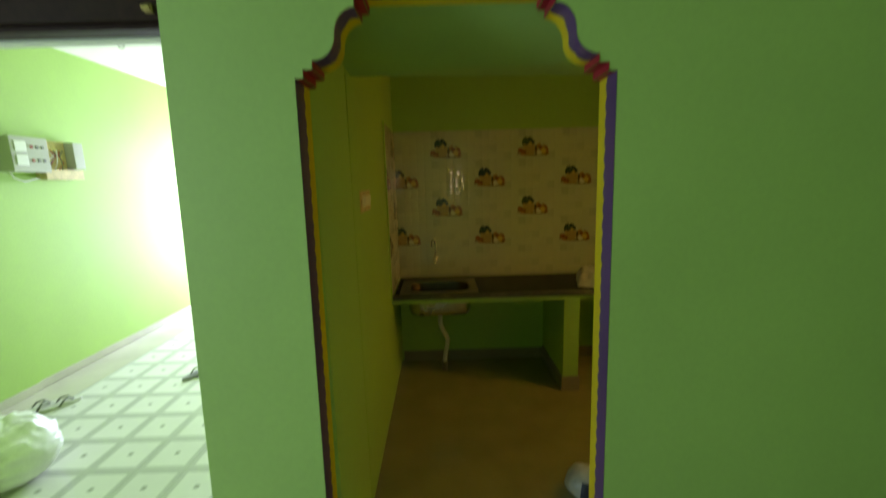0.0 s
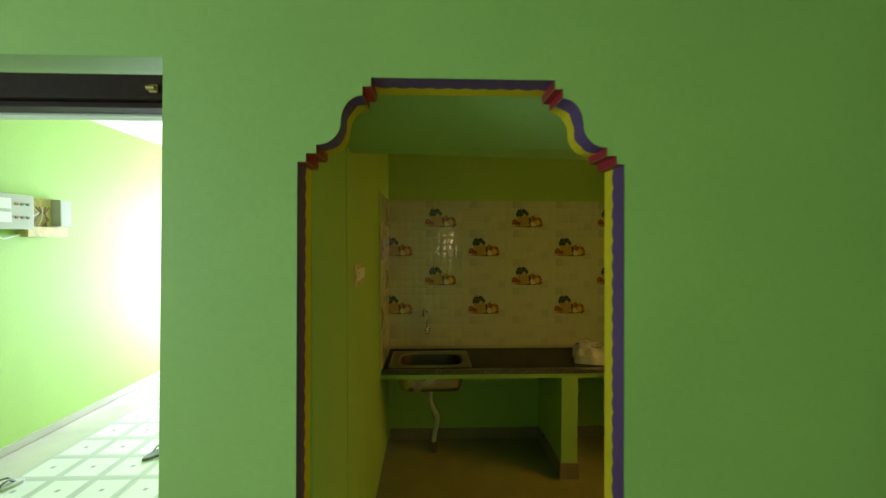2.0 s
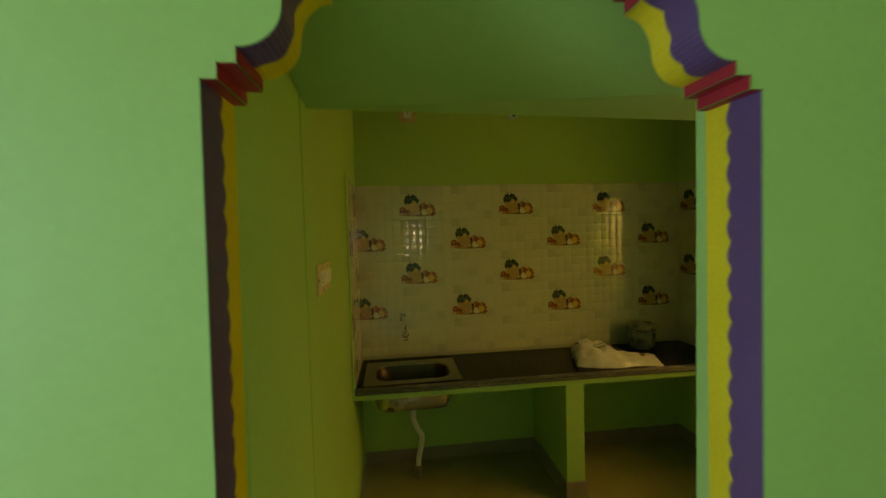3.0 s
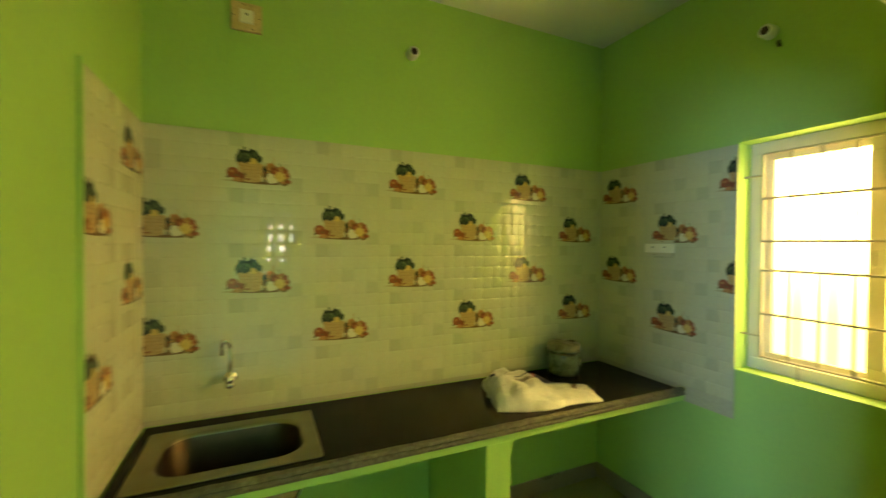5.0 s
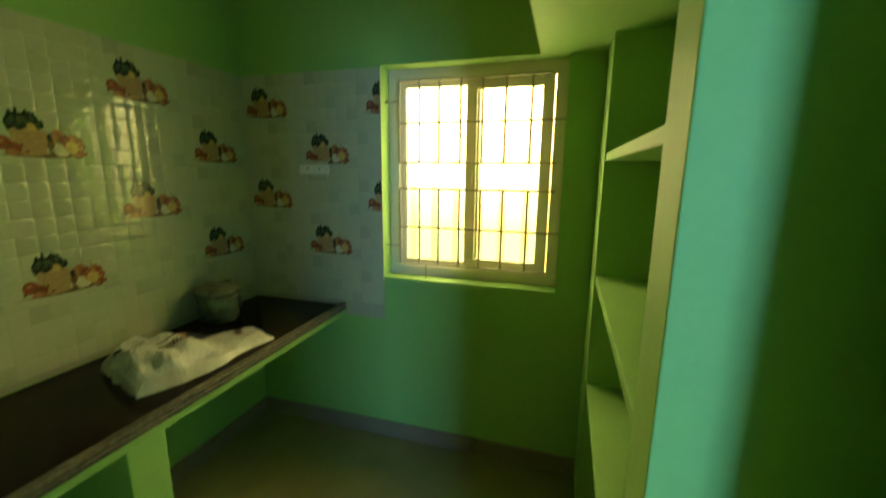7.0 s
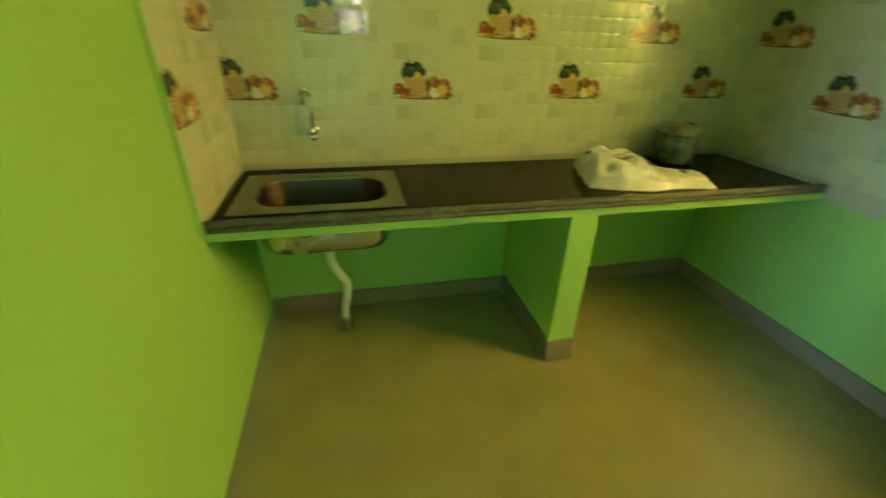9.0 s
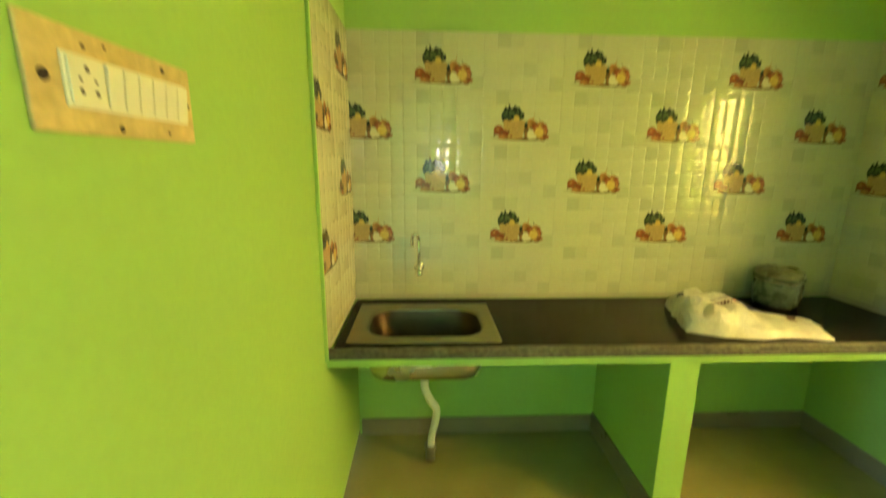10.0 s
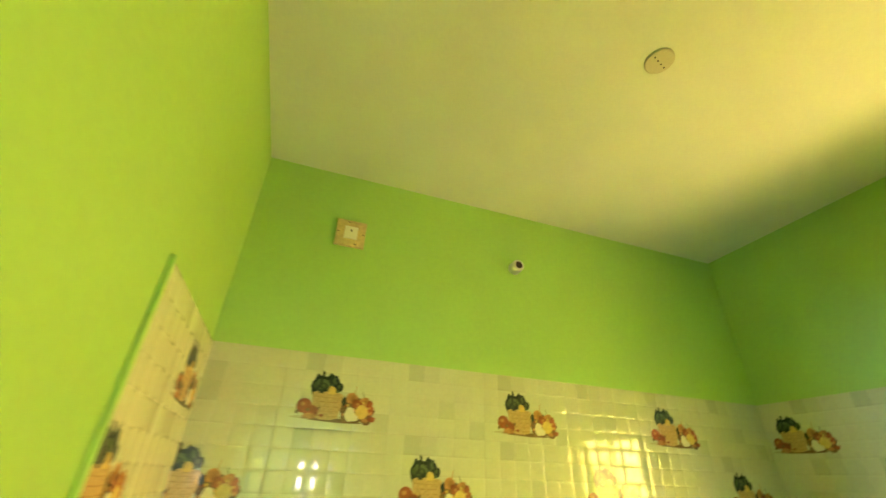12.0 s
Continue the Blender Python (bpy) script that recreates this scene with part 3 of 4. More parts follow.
def small_board(name, at, w, h, normal, label):
    """A wall board with one switch; normal 'y' faces the entrance, 'x' faces the side wall."""
    s = thing(name, at, label, "switch")
    x, y, z = at

    def slab(u0, u1, v0, v1, d0, d1, bev):
        if normal == "y":
            return box(x + u0, x + u1, y - d1, y - d0, z + v0, z + v1, bev)
        return box(x - d1, x - d0, y + u0, y + u1, z + v0, z + v1, bev)

    part("board", slab(-w / 2, w / 2, -h / 2, h / 2, 0, 0.016, 0.002), WOODBOARD if normal == "y" else ROSE, s)
    n = 1 if normal == "y" else 2
    pw, ph = (w * 0.22, h * 0.24) if n == 1 else (w * 0.30, h * 0.28)
    part("plate", slab(-pw * n, pw * n, -ph, ph, 0.016, 0.021, 0.001), PLASTIC, s)
    for k in range(n):
        c = (k - (n - 1) / 2) * pw * 1.6
        part("rocker", slab(c - pw * 0.5, c + pw * 0.5, -ph * 0.6, ph * 0.6, 0.021, 0.026, 0.001), PLASTIC, s)
        part("screw", slab(c - 0.004, c + 0.004, ph * 0.05, ph * 0.4, 0.026, 0.027, 0.0005), HOLE, s)
    for a, b2 in ((-0.42, 0.0), (0.42, 0.0), (-0.1, 0.42), (0.2, -0.42)):
        part("screw", slab(a * w - 0.004, a * w + 0.004, b2 * h - 0.002, b2 * h + 0.002, 0.0155, 0.0175, 0.0005), HOLE, s)


small_board("switch_board_small", (0.30, B, 2.552), 0.125, 0.125, "y", "small square plywood board with one white switch")
small_board("wall_socket", (R - 0.008, 3.195, 1.525), 0.155, 0.09, "x", "cream socket plate on the tiled wall")


def conduit_stub(at, direction, size=1.0, length=0.05):
    s = thing("conduit_stub", at, "white plastic conduit stub sticking out of the wall", "conduit", "conduit stubs")
    p, d = Vector(at), Vector(direction)
    fresh = tube([p, p + d * (length - 0.005), p + d * length], [0.030 * size, 0.029 * size, 0.025 * size], 20)
    part("sleeve", fresh, PVC, s, "", True)
    q = p + d * (length - 0.0005)
    part("bore", tube([q, q + d * 0.0016], 0.0185 * size, 18), HOLE, s, "dark open end")


conduit_stub((1.09, B, 2.545), (0, -1, 0))
conduit_stub((R, 2.675, 2.505), (-1, 0, 0))
conduit_stub((1.10, AY, 2.575), (0, -1, 0))
conduit_stub((L, 2.625, 2.46), (1, 0, 0), 0.9, 0.02)


def ceiling_rose(at):
    s = thing("ceiling_rose", at, "round cream ceiling rose with screw marks", "ceiling rose")
    x, y, z = at
    part("disc", lathe([(0.046, z), (0.046, z - 0.005), (0.042, z - 0.008)], (x, y, 0)), ROSE, s)
    for k in range(4):
        part("screw", lathe([(0.003, z - 0.0078), (0.003, z - 0.0088)], (x - 0.027 + 0.018 * k, y - 0.008 + 0.006 * k, 0), 10), HOLE, s)


wire = thing("wire_end", (R, 2.64, 2.44), "short dark wire end below the conduit stub", "wire")
part("wire", tube([(R, 2.645, 2.455), (R - 0.012, 2.640, 2.445), (R - 0.020, 2.630, 2.425)], 0.007, 8), HOLE, wire, "", True)
ceiling_rose((1.12, 2.69, H))


# ---- things on the counter ----
def crumpled_bag():
    s = thing("flour_bag", (1.7, 3.3, CT), "crumpled white plastic bag with dark print lying on the worktop", "bag")
    bm = bmesh.new()
    nu, nv = 30, 18
    c0, c1 = Vector((1.43, 3.36)), Vector((1.93, 3.20))
    ax = (c1 - c0).normalized()
    side = Vector((-ax.y, ax.x))
    ln = (c1 - c0).length

    def place(u, v, under):
        wid = 0.155 + 0.03 * math.sin(u * 4 + 0.5)
        p = c0 + ax * (u * (ln + 0.03) - 0.015) + side * ((v - 0.5) * 2 * wid * (1.0 - 0.18 / (1 + math.exp((0.6 - u) * 30))))
        body = 1 / (1 + math.exp((u - 0.50) * 16))
        flat = 0.056 * (1 - 0.45 * u)
        prof = max(0.0, 1 - abs((v - 0.58) / (0.58 if v < 0.58 else 0.42)) ** 3.6) ** 0.7
        ends = min(1.0, 0.25 + u / 0.10, (1 - u) / 0.03)
        h = (0.070 * body + flat) * prof * max(0.0, ends) ** 0.5
        crease = abs(noise.noise((u * 5, v * 4, 1.7))) * 0.07 + abs(noise.noise((u * 13, v * 9, 4.2))) * 0.045 + abs(noise.noise((u * 27, v * 19, 9.2))) * 0.02
        fold = abs(((u * 3.1 + v * 1.7 + 0.4 * noise.noise((u * 3, v * 3, 2))) % 1.0) - 0.5) + abs(((u * 2.3 - v * 2.9 + 0.5 * noise.noise((u * 2, v * 4, 6))) % 1.0) - 0.5)
        h = h * (0.58 + 0.40 * fold + 2.4 * crease) + 0.004
        q = p + side * 0.014 * noise.noise((u * 7, v * 3, 8)) + ax * 0.018 * noise.noise((v * 8, u * 2, 3))
        return Vector((q.x, q.y, CT + (0.001 if under else 0.003 + h)))

    top = [[place(i / nu, j / nv, False) for j in range(nv + 1)] for i in range(nu + 1)]
    low = [[place(i / nu, j / nv, True) for j in range(nv + 1)] for i in range(nu + 1)]
    gt, gl = [[[bm.verts.new(p) for p in row] for row in g] for g in (top, low)]
    for g in (gt, gl):
        for i in range(nu):
            for j in range(nv):
                q = (g[i][j], g[i + 1][j], g[i + 1][j + 1], g[i][j + 1])
                bm.faces.new(q[:3]), bm.faces.new((q[0], q[2], q[3]))
    rim = [[g[i][0] for i in range(nu + 1)] + [g[nu][j] for j in range(1, nv + 1)] + [g[i][nv] for i in range(nu - 1, -1, -1)] + [g[0][j] for j in range(nv - 1, 0, -1)] for g in (gt, gl)]
    for k in range(len(rim[0])):
        m = (k + 1) % len(rim[0])
        bm.faces.new((rim[0][k], rim[0][m], rim[1][m], rim[1][k]))
    part("bag", bm, BAGW, s)

    def on_top(u, v):
        a, b = min(u * nu, nu - 0.001), min(v * nv, nv - 0.001)
        i, j = int(a), int(b)
        a, b = a - i, b - j
        p, q, r, w = top[i][j], top[i + 1][j], top[i + 1][j + 1], top[i][j + 1]
        return p + (q - p) * a + (r - q) * b if a >= b else p + (r - w) * a + (w - p) * b

    def patch(name, u0, u1, v0, v1, m, arc=0.0):
        pb = bmesh.new()
        k = 40
        g = [[pb.verts.new(on_top(u0 + (u1 - u0) * i / k, v0 + (v1 - v0) * j / k + arc * math.sin(math.pi * i / k)) + Vector((0, -0.001, 0.003))) for j in range(k + 1)] for i in range(k + 1)]
        for i in range(k):
            for j in range(k):
                pb.faces.new((g[i][j], g[i + 1][j], g[i + 1][j + 1], g[i][j + 1]))
        part(name, pb, m, s)

    for k in range(11):
        patch("print", 0.235 + 0.026 * k, 0.252 + 0.026 * k, 0.40 + 0.045 * math.sin(math.pi * k / 10), 0.46 + 0.045 * math.sin(math.pi * k / 10), PRINT_BROWN)
    patch("print", 0.235, 0.50, 0.50, 0.512, PRINT_DARK, 0.045)
    patch("print", 0.27, 0.44, 0.35, 0.37, PRINT_BROWN, 0.03)
    patch("print", 0.10, 0.20, 0.60, 0.64, PRINT_BROWN)
    patch("print", 0.02, 0.07, 0.68, 0.72, PRINT_DARK)
    patch("print", 0.46, 0.64, 0.58, 0.76, PRINT_DARK)
    patch("print", 0.425, 0.455, 0.58, 0.74, PRINT_RED)
    patch("print", 0.80, 0.86, 0.45, 0.72, PRINT_BROWN)


crumpled_bag()


JX, JY = 2.04, 3.53


def tin():
    at = (JX, JY, 0)
    s = thing("storage_jar", (JX, JY, CT), "squat dusty grey green jar wrapped in plastic with a crumpled lid", "jar")
    z = CT + 0.001
    body = lathe([(0.070, z), (0.089, z + 0.005), (0.096, z + 0.023), (0.101, z + 0.056), (0.102, z + 0.096), (0.099, z + 0.127), (0.092, z + 0.140), (0.091, z + 0.149)], at, 56, wobble=0.05)
    for v in body.verts:
        d = 0.004 * noise.noise((v.co.x * 60, v.co.y * 60, v.co.z * 25)) if v.co.z > z + 0.01 else 0
        v.co.x, v.co.y = v.co.x + d * (v.co.x - JX) / 0.09, v.co.y + d * (v.co.y - JY) / 0.09
    part("body", body, POT, s, "", True)
    wrap = lathe([(0.094, z + 0.133), (0.099, z + 0.129), (0.101, z + 0.138), (0.102, z + 0.154), (0.099, z + 0.160), (0.098, z + 0.179), (0.074, z + 0.190), (0.037, z + 0.193), (0.008, z + 0.192)], at, 56, wobble=0.10)
    for v in wrap.verts:
        v.co.z += 0.007 * noise.noise((v.co.x * 38, v.co.y * 38, 2.0))
    part("lid", wrap, LIDP, s, "crumpled tan plastic over the lid", True)
    part("tie", lathe([(0.103, z + 0.140), (0.107, z + 0.144), (0.107, z + 0.149), (0.103, z + 0.153)], at, 40, wobble=0.08), POT, s, "string tied round the neck", True)


tin()


# ---- room beyond the doorway ----
def meter_board():
    s = thing("meter_board", (WX, 3.6, 1.86), "electric meter box beside an open wooden fuse board", "meter board")
    x = WX - 0.02
    part("meter_box", box(x, x + 0.14, 3.26, 3.56, 1.775, 2.045, 0.004), METERBOX, s)
    for k, z in enumerate((1.97, 1.865)):
        part("meter_window", box(x + 0.14, x + 0.146, 3.29, 3.38, z - 0.04, z + 0.04, 0.003), PVC, s)
        for q in range(3):
            part("knob", tube([(x + 0.139, 3.42 + 0.045 * q, z), (x + 0.148, 3.42 + 0.045 * q, z)], 0.011, 10), RUBBER if q else PRINT_RED, s)
    part("backboard", box(x, x + 0.03, 3.56, 3.90, 1.72, 2.045, 0.003), WOODBOARD, s)
    part("rail", box(x + 0.03, x + 0.09, 3.56, 3.92, 1.715, 1.80, 0.003), WOODBOARD, s, "wooden lower rail")
    part("breaker_box", box(x, x + 0.11, 3.83, 3.93, 1.81, 2.04, 0.004), METERBOX, s)
    for k in range(6):
        y = 3.60 + 0.036 * k
        part("wire", tube([(x + 0.03, y, 1.80), (x + 0.06, y + 0.03 * math.sin(k * 2.1), 1.86), (x + 0.05, 3.70 + 0.01 * k, 1.92), (x + 0.03, 3.66 + 0.03 * k, 1.97)], 0.004, 6), (PVC, PRINT_RED, RUBBER)[k % 3], s)
    part("cable", tube([(x + 0.03, 3.33, 1.775), (x + 0.03, 3.35, 1.73), (x + 0.03, 3.43, 1.70), (x + 0.03, 3.56, 1.735)], 0.006, 8), PVC, s)


meter_board()


def sandal(at, turn, sole, strap):
    s = new("sandal")
    s.matrix_basis = Matrix.Translation(at) @ pose(0, 0, 0, 0, 0, turn)
    tagged(s, "worn grey rubber sandal lying on the tiled floor", "sandal", "sandals by the wall")
    out = []
    for k in range(28):
        a = 2 * math.pi * k / 28
        out.append((0.045 * math.sin(a) * (1.0 + 0.18 * math.cos(a)), 0.125 * math.cos(a)))
    bm = loft_rings([[Vector((x * f, y * f, z)) for x, y in out] for f, z in ((0.98, 0.0), (1.0, 0.004), (1.0, 0.018), (0.97, 0.022))])
    for v in bm.verts:
        v.co = s.matrix_basis @ v.co
    part("sole", bm, sole, s)
    for sgn in (-1, 1):
        bm = tube([s.matrix_basis @ Vector(p) for p in ((sgn * 0.044, -0.02, 0.015), (sgn * 0.04, 0.01, 0.05), (sgn * 0.02, 0.045, 0.055), (0, 0.075, 0.022))], 0.007, 8)
        part("strap", bm, strap, s, "", True)


sandal((-2.77, 2.92, 0.0), -28, RUBBERW, RUBBER)
sandal((-2.65, 2.98, 0.0), -34, RUBBERW, RUBBER)
sandal((-1.88, 3.42, 0.0), -25, RUBBER, RUBBERW)


def tied_bag(at, r):
    s = thing("tied_bag", at, "knotted translucent white plastic bag on the floor", "bag")
    bm = bmesh.new()
    bmesh.ops.create_uvsphere(bm, u_segments=64, v_segments=36, radius=1)
    for v in bm.verts:
        n = v.co.copy()
        a = math.atan2(n.z - 0.1, n.x)
        front = max(0.0, -n.y)
        d = 1 + 0.12 * abs(noise.noise(n * 1.7)) + 0.06 * abs(noise.noise(n * 3.3)) + 0.03 * abs(noise.noise(n * 8)) + 0.07 * front * math.sin(a * 13 + 2 * noise.noise(n * 3))
        d *= 1 - 0.25 * max(0, front - 0.7) / 0.3
        v.co = Vector(at) + Vector((n.x * r * d, n.y * r * d * 1.05, max(0.0, (n.z * 0.92 + 0.85) * r * d)))
    part("bag", bm, BAGT, s, "", True)
    k = Vector(at) + Vector((0.02, -r * 0.92, r * 0.85))
    bm = tube([k, k + Vector((0.0, -0.03, 0.005)), k + Vector((-0.03, -0.07, -0.03)), k + Vector((-0.06, -0.09, -0.08))], [0.022, 0.014, 0.03, 0.05], 10)
    part("knot", bm, BAGT, s, "twisted knot", True)


tied_bag((-2.17, 2.18, 0.0), 0.20)


def white_sack(at):
    s = thing("white_sack", at, "small white bag with a black stripe standing on the floor", "bag")
    x, y, z = at
    bm = lathe([(0.09, 0.002), (0.105, 0.02), (0.10, 0.06), (0.08, 0.10), (0.04, 0.125), (0.015, 0.13)], at, 32, wobble=0.25)
    part("bag", bm, BAGW, s, "", True)
    bm = bmesh.new()
    rows2 = []
    for k in range(8):
        u = k / 7
        rr = 0.112 - 0.032 * u * u
        rows2.append([bm.verts.new((x + rr * math.cos(a) * 1.03, y + rr * math.sin(a) * 1.03, z + 0.012 + 0.09 * u)) for a in [radians(235 + 6 * q) for q in range(5)]])
    for a, b in zip(rows2, rows2[1:]):
        for q in range(4):
            bm.faces.new((a[q], a[q + 1], b[q + 1], b[q]))
    part("stripe", bm, PRINT_DARK, s, "black stripe")


white_sack((1.03, 2.02, FZ))

hook = thing("ceiling_hook", (-2.3, 3.7, H), "thin metal fan hook in the ceiling", "hook")
part("loop", tube([(-2.3 + 0.03 * math.sin(a), 3.7, H - 0.055 + 0.04 * math.cos(a)) for a in [radians(15 * k) for k in range(0, 25)]], 0.005, 8), METERBOX, hook)
part("stem", tube([(-2.3, 3.7, H), (-2.3, 3.7, H - 0.016)], 0.005, 8), METERBOX, hook)

# ---- wall tiles ----
TW, TH = 0.375, 0.25


def tile_mesh(name, w0, w1, h):
    """A tile from w0 to w1 of its full width, with pillowed cells, facing -y, its lower left corner at the origin of the full tile."""
    bm = bmesh.new()
    nc, nr = 6, 4
    cw, ch = TW / nc, h / nr
    rnd = random.Random(round(w0 * 1000) + 7 * round(w1 * 1000))
    base = [bm.verts.new(p) for p in ((w0 + 0.0008, -0.0051, 0.0008), (w1 - 0.0008, -0.0051, 0.0008), (w1 - 0.0008, -0.0051, h - 0.0008), (w0 + 0.0008, -0.0051, h - 0.0008))]
    bm.faces.new(base)
    steps = ((0.0004, 0.0), (0.0020, 0.0006), (0.0050, 0.0011), (0.0095, 0.0013))
    for r in range(nr):
        c = 0
        while c < nc:
            wide = 2 if c < nc - 1 and rnd.random() < 0.14 else 1
            a, b = max(c * cw, w0), min((c + wide) * cw, w1)
            c += wide
            if b - a < 0.020:
                continue
            z0, z1 = r * ch, (r + 1) * ch
            rings = [[bm.verts.new(q) for q in ((a + i, -0.0052 - d, z0 + i), (b - i, -0.0052 - d, z0 + i), (b - i, -0.0052 - d, z1 - i), (a + i, -0.0052 - d, z1 - i))] for i, d in steps]
            for p, q in zip(rings, rings[1:]):
                for k in range(4):
                    bm.faces.new((p[k], p[(k + 1) % 4], q[(k + 1) % 4], q[k])).smooth = True
            bm.faces.new(rings[-1]).smooth = True
    me = bpy.data.meshes.new(name)
    bm.to_mesh(me)
    bm.free()
    me.materials.append(TILE)
    return me


def motif_mesh(name, w0, w1):
    """Printed basket of vegetables, clipped to a cut tile."""
    bm = bmesh.new()
    names = list(FRUIT)
    ox, oz = 0.057, 0.028

    def shape(pts, kind, lift):
        pts = [(min(max(x * 0.95 + ox, w0 + 0.002), w1 - 0.002), z * 0.94 + oz) for x, z in pts]
        if max(p[0] for p in pts) - min(p[0] for p in pts) < 0.003:
            return
        bm.faces.new([bm.verts.new((x, -0.0072 - lift * 0.0001, z)) for x, z in pts]).material_index = names.index(kind)

    def blob(cx, cz, rx, rz, kind, lift, n=14, wob=0.15, seed=0.0):
        pts = []
        for k in range(n):
            a = 2 * math.pi * k / n
            f = 1 + wob * noise.noise((math.cos(a) * 1.5 + seed, math.sin(a) * 1.5, seed))
            pts.append((cx + rx * f * math.cos(a), cz + rz * f * math.sin(a)))
        shape(pts, kind, lift)

    # soft ground shade and the dark gaps between the vegetables
    blob(0.135, 0.006, 0.150, 0.009, "shade", 0, 22, 0.2, 1)
    blob(0.190, 0.048, 0.052, 0.044, "gap", 1, 20, 0.5, 2)
    blob(0.245, 0.030, 0.036, 0.032, "gap", 2, 16, 0.5, 3)
    blob(0.145, 0.002, 0.125, 0.006, "gap", 3, 20, 0.6, 4)
    # bunch of leaves
    for k, (cx, cz, r) in enumerate(((0.052, 0.112, 0.020), (0.070, 0.128, 0.022), (0.094, 0.136, 0.022), (0.116, 0.128, 0.021), (0.134, 0.112, 0.016), (0.088, 0.112, 0.026), (0.062, 0.140, 0.012), (0.108, 0.148, 0.012))):
        blob(cx, cz, r, r * 1.05, "leaf", 4 + k % 3, 14, 0.9, 5 + k)
    for k in range(9):
        blob(0.050 + 0.010 * k, 0.118 + 0.018 * math.sin(k * 2.1), 0.0075, 0.0085, "basil", 8, 9, 0.8, 20 + k)
    for k, (cx, cz) in enumerate(((0.056, 0.148), (0.074, 0.158), (0.102, 0.154), (0.122, 0.146), (0.144, 0.120))):
        blob(cx, cz, 0.0065, 0.014, "leaf", 8, 9, 0.7, 70 + k)
    for k in range(5):
        blob(0.060 + 0.019 * k, 0.130 + 0.010 * math.sin(k * 2.7), 0.005, 0.010, "basil", 9, 8, 0.8, 80 + k)
    # basket with a rounded brim and woven bands
    shape([(0.046, 0.092), (0.060, 0.098), (0.105, 0.099), (0.146, 0.096), (0.158, 0.088), (0.152, 0.045), (0.144, 0.008), (0.120, 0.002), (0.085, 0.002), (0.060, 0.008), (0.050, 0.05)], "basket", 9)
    for k in range(5):
        z = 0.014 + 0.016 * k
        shape([(0.058 - 0.002 * k, z), (0.100, z - 0.002), (0.146 + 0.001 * k, z), (0.146 + 0.001 * k, z + 0.003), (0.100, z + 0.001), (0.058 - 0.002 * k, z + 0.003)], "weave", 10)
    blob(0.112, 0.102, 0.016, 0.016, "onion", 11, 12, 0.5, 33)
    blob(0.076, 0.098, 0.014, 0.008, "leaf", 11, 12, 0.9, 34)
    # tomatoes at the foot of the basket
    blob(0.024, 0.044, 0.026, 0.026, "tomato", 12, 16, 0.15, 35)
    blob(0.050, 0.026, 0.026, 0.024, "tomato", 13, 16, 0.2, 36)
    blob(0.018, 0.050, 0.008, 0.007, "orange", 14, 10, 0.2, 37)
    blob(0.046, 0.012, 0.020, 0.010, "orange", 14, 12, 0.3, 38)
    # heap beside it
    blob(0.162, 0.070, 0.009, 0.014, "leaf", 12, 12, 0.6, 39)
    blob(0.188, 0.082, 0.022, 0.020, "orange", 13, 14, 0.2, 40)
    blob(0.206, 0.066, 0.016, 0.016, "tomato", 14, 12, 0.2, 41)
    blob(0.238, 0.072, 0.020, 0.018, "orange", 13, 12, 0.3, 42)
    blob(0.258, 0.048, 0.016, 0.026, "tomato", 14, 14, 0.4, 43)
    blob(0.230, 0.036, 0.023, 0.025, "onion", 16, 14, 0.15, 44)
    blob(0.188, 0.026, 0.018, 0.026, "garlic", 17, 14, 0.3, 45)
    blob(0.206, 0.014, 0.012, 0.012, "garlic", 18, 12, 0.3, 46)
    blob(0.268, 0.014, 0.018, 0.009, "tomato", 18, 12, 0.4, 47)
    blob(0.244, 0.008, 0.012, 0.007, "orange", 18, 10, 0.4, 48)
    for k in range(22):
        u = (k * 0.618) % 1.0
        v = (k * 0.414 + 0.2) % 1.0
        blob(0.165 + 0.105 * u, 0.008 + 0.072 * v * (1.1 - u * 0.4), 0.0055, 0.0050, ("orange", "tomato", "onion", "basket")[k % 4], 15, 8, 0.9, 90 + k)
    for k in range(8):
        blob(0.004 + 0.012 * k, 0.022 + 0.016 * math.sin(k * 2.3), 0.006, 0.006, ("gap", "tomato", "orange")[k % 3], 20, 8, 0.9, 120 + k)
    shape([(0.196, 0.098), (0.199, 0.098), (0.203, 0.128), (0.201, 0.128)], "orange", 12)
    shape([(0.232, 0.086), (0.235, 0.086), (0.228, 0.108), (0.226, 0.108)], "leaf", 12)
    me = bpy.data.meshes.new(name)
    bm.to_mesh(me)
    bm.free()
    for k in names:
        me.materials.append(FRUIT[k])
    return me


TILT = random.Random(4)
MESHES = {}


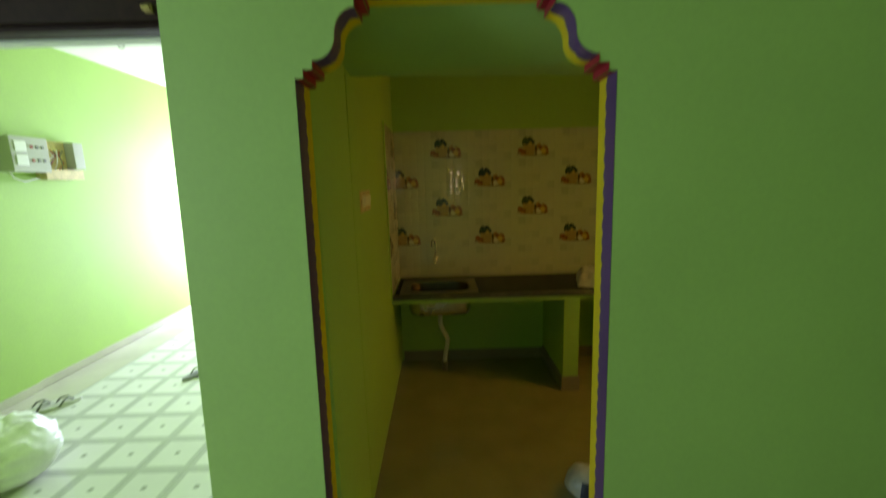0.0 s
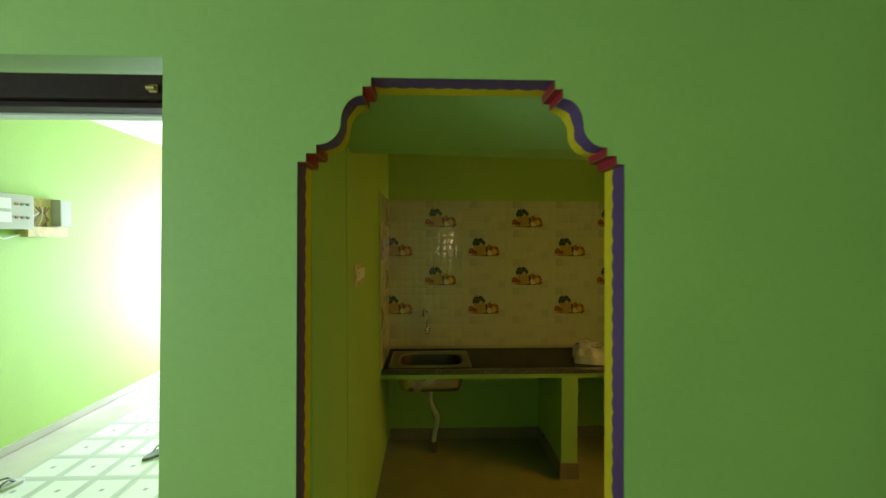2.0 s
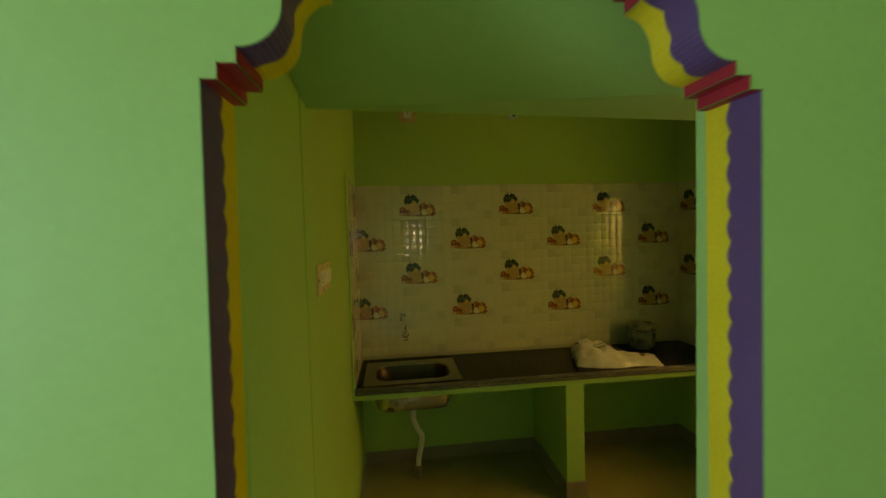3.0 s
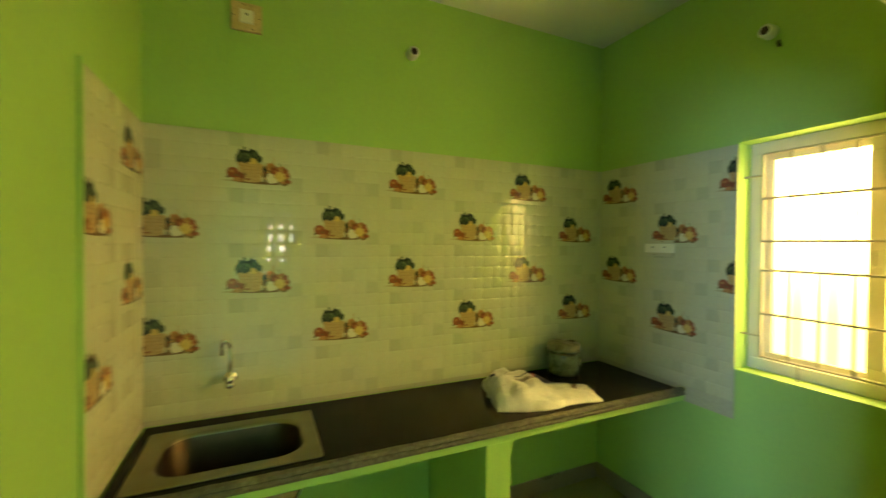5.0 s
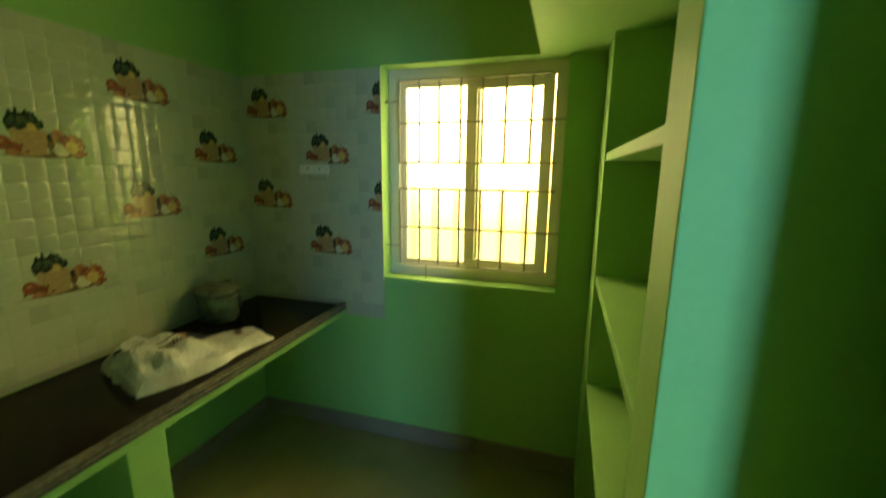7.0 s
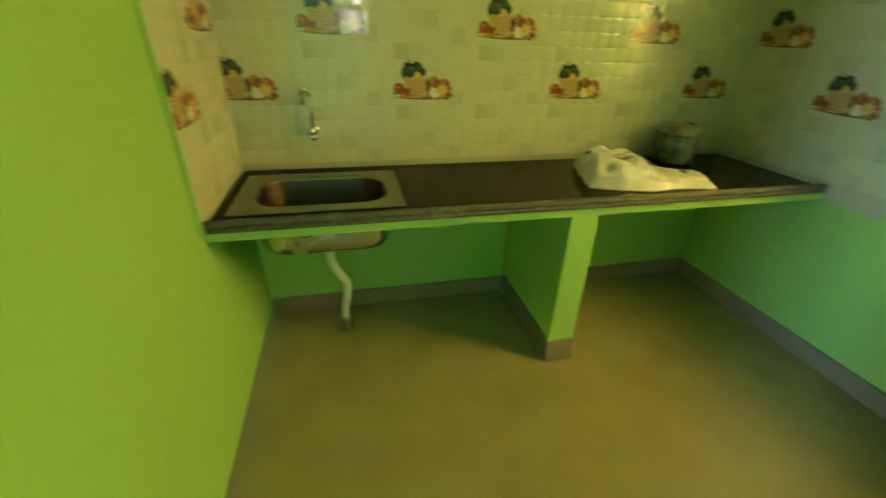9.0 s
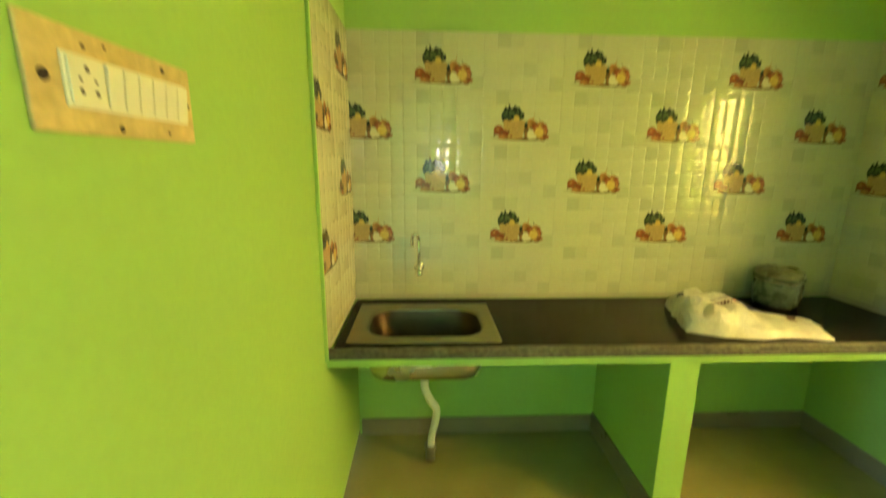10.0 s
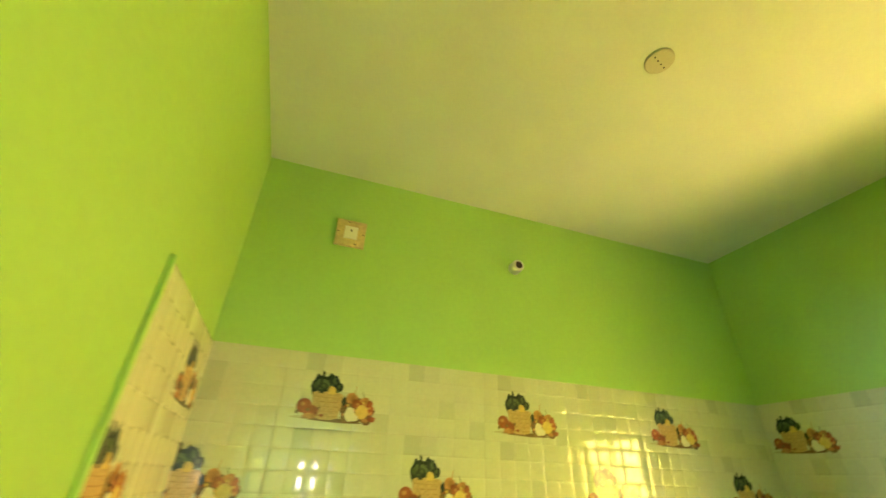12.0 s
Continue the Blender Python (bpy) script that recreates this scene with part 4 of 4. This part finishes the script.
def tile_panel(name, turn, origin, u0, u1, edge, rows, phase, label):
    """Tiles along a wall: u runs along the wall from the origin, tile joints at edge + k * TW; turn in degrees about z."""
    p = tagged(new(name), label, "", "", "structure")
    base = Matrix.Translation(origin) @ pose(0, 0, 0, 0, 0, turn)
    k0 = math.floor((u0 - edge) / TW)
    k = k0
    while edge + k * TW < u1 - 0.01:
        a = edge + k * TW
        w0, w1 = max(0.0, u0 - a), min(TW, u1 - a)
        if w1 - w0 > 0.015:
            for r in range(rows):
                key = (round(w0, 3), round(w1, 3))
                if key not in MESHES:
                    MESHES[key] = (tile_mesh("tile", w0, w1, TH), motif_mesh("printed_motif", w0, w1) if w1 > 0.09 and w0 < 0.27 else None)
                tm, mm = MESHES[key]
                t = new("tile", tm)
                t.parent = p
                t.matrix_basis = base @ Matrix.Translation((a, -0.0005 * ((k + r) % 2), 2.033 - (r + 1) * TH)) @ pose(0, 0, 0, TILT.uniform(-0.18, 0.18), 0, TILT.uniform(-0.18, 0.18))
                if r < 4 and (r + k + phase) % 2 == 0 and mm:
                    m = new("printed_motif", mm)
                    m.parent = t
        k += 1
    return p


tile_panel("trim_tiles_north", 0, (0, B - 0.001, 0), L, R, 0.165, 5, 0, "cream mosaic wall tiles printed with vegetable baskets")
tile_panel("trim_tiles_east", -90, (R - 0.001, 0, 0), -B, -WY1, -3.685, 5, 0, "cream mosaic wall tiles beside the window")
tile_panel("trim_tiles_west", 90, (L + 0.001, 0, 0), 3.03, B, 3.31, 5, 0, "cream mosaic wall tiles on the side wall")
structure("trim_tile_bead", box(L, L + 0.012, 3.016, 3.03, 0.740, 2.04, 0.003), PAINT, "pale green plaster bead at the tile edge")
bm = box(L, R, B - 0.0045, B, 0.759, 2.033)
box(R - 0.0045, R, WY1, B - 0.0045, 0.70, 2.033, bm=bm)
box(L, L + 0.0045, 3.03, B - 0.0045, 0.759, 2.033, bm=bm)
structure("trim_tile_bed", bm, GROUT, "grey mortar bed behind the wall tiles")

# ---- floor tiles of the room ----
FTS = 0.29


def floor_tile_mesh():
    bm = bmesh.new()
    s, g, w = FTS / 2 - 0.0008, FTS / 2 - 0.030, 0.0
    def ring(a, z):
        return [bm.verts.new(p) for p in ((-a, -a, z), (a, -a, z), (a, a, z), (-a, a, z))]
    lo, o, i = ring(s, -0.006), ring(s - 0.001, 0.0), ring(g, 0.0)
    for p, q, m in ((lo, o, 1), (o, i, 1)):
        for k in range(4):
            bm.faces.new((p[k], p[(k + 1) % 4], q[(k + 1) % 4], q[k])).material_index = m
    c = 0.016
    d = [bm.verts.new(p) for p in ((-c, -c * 0.8, 0.0), (c * 0.8, -c, 0.0), (c, c * 0.8, 0.0), (-c * 0.8, c, 0.0))]
    for k in range(4):
        bm.faces.new((i[k], i[(k + 1) % 4], d[(k + 1) % 4], d[k])).material_index = 0
    bm.faces.new(d).material_index = 2
    me = bpy.data.meshes.new("floor_tile")
    bm.to_mesh(me)
    bm.free()
    for m in (FT_WHITE, FT_GREY, FT_DARK):
        me.materials.append(m)
    return me


structure("floor_room_border", box(WX, -2.688, AB, RY, -0.004, -0.0005), FT_BORDER, "plain beige border of the tiled room floor")
ftm = floor_tile_mesh()
floor_tiles = tagged(new("floor_room_tiles"), "white room floor tiles with grey bands and small diamonds", "", "", "structure")
x = -2.54
while x < -0.35:
    y = 1.51
    while y < RY - 0.1:
        t = new("floor_tile", ftm)
        t.parent = floor_tiles
        t.matrix_basis = Matrix.Translation((x, y, 0.0))
        y += FTS
    x += FTS
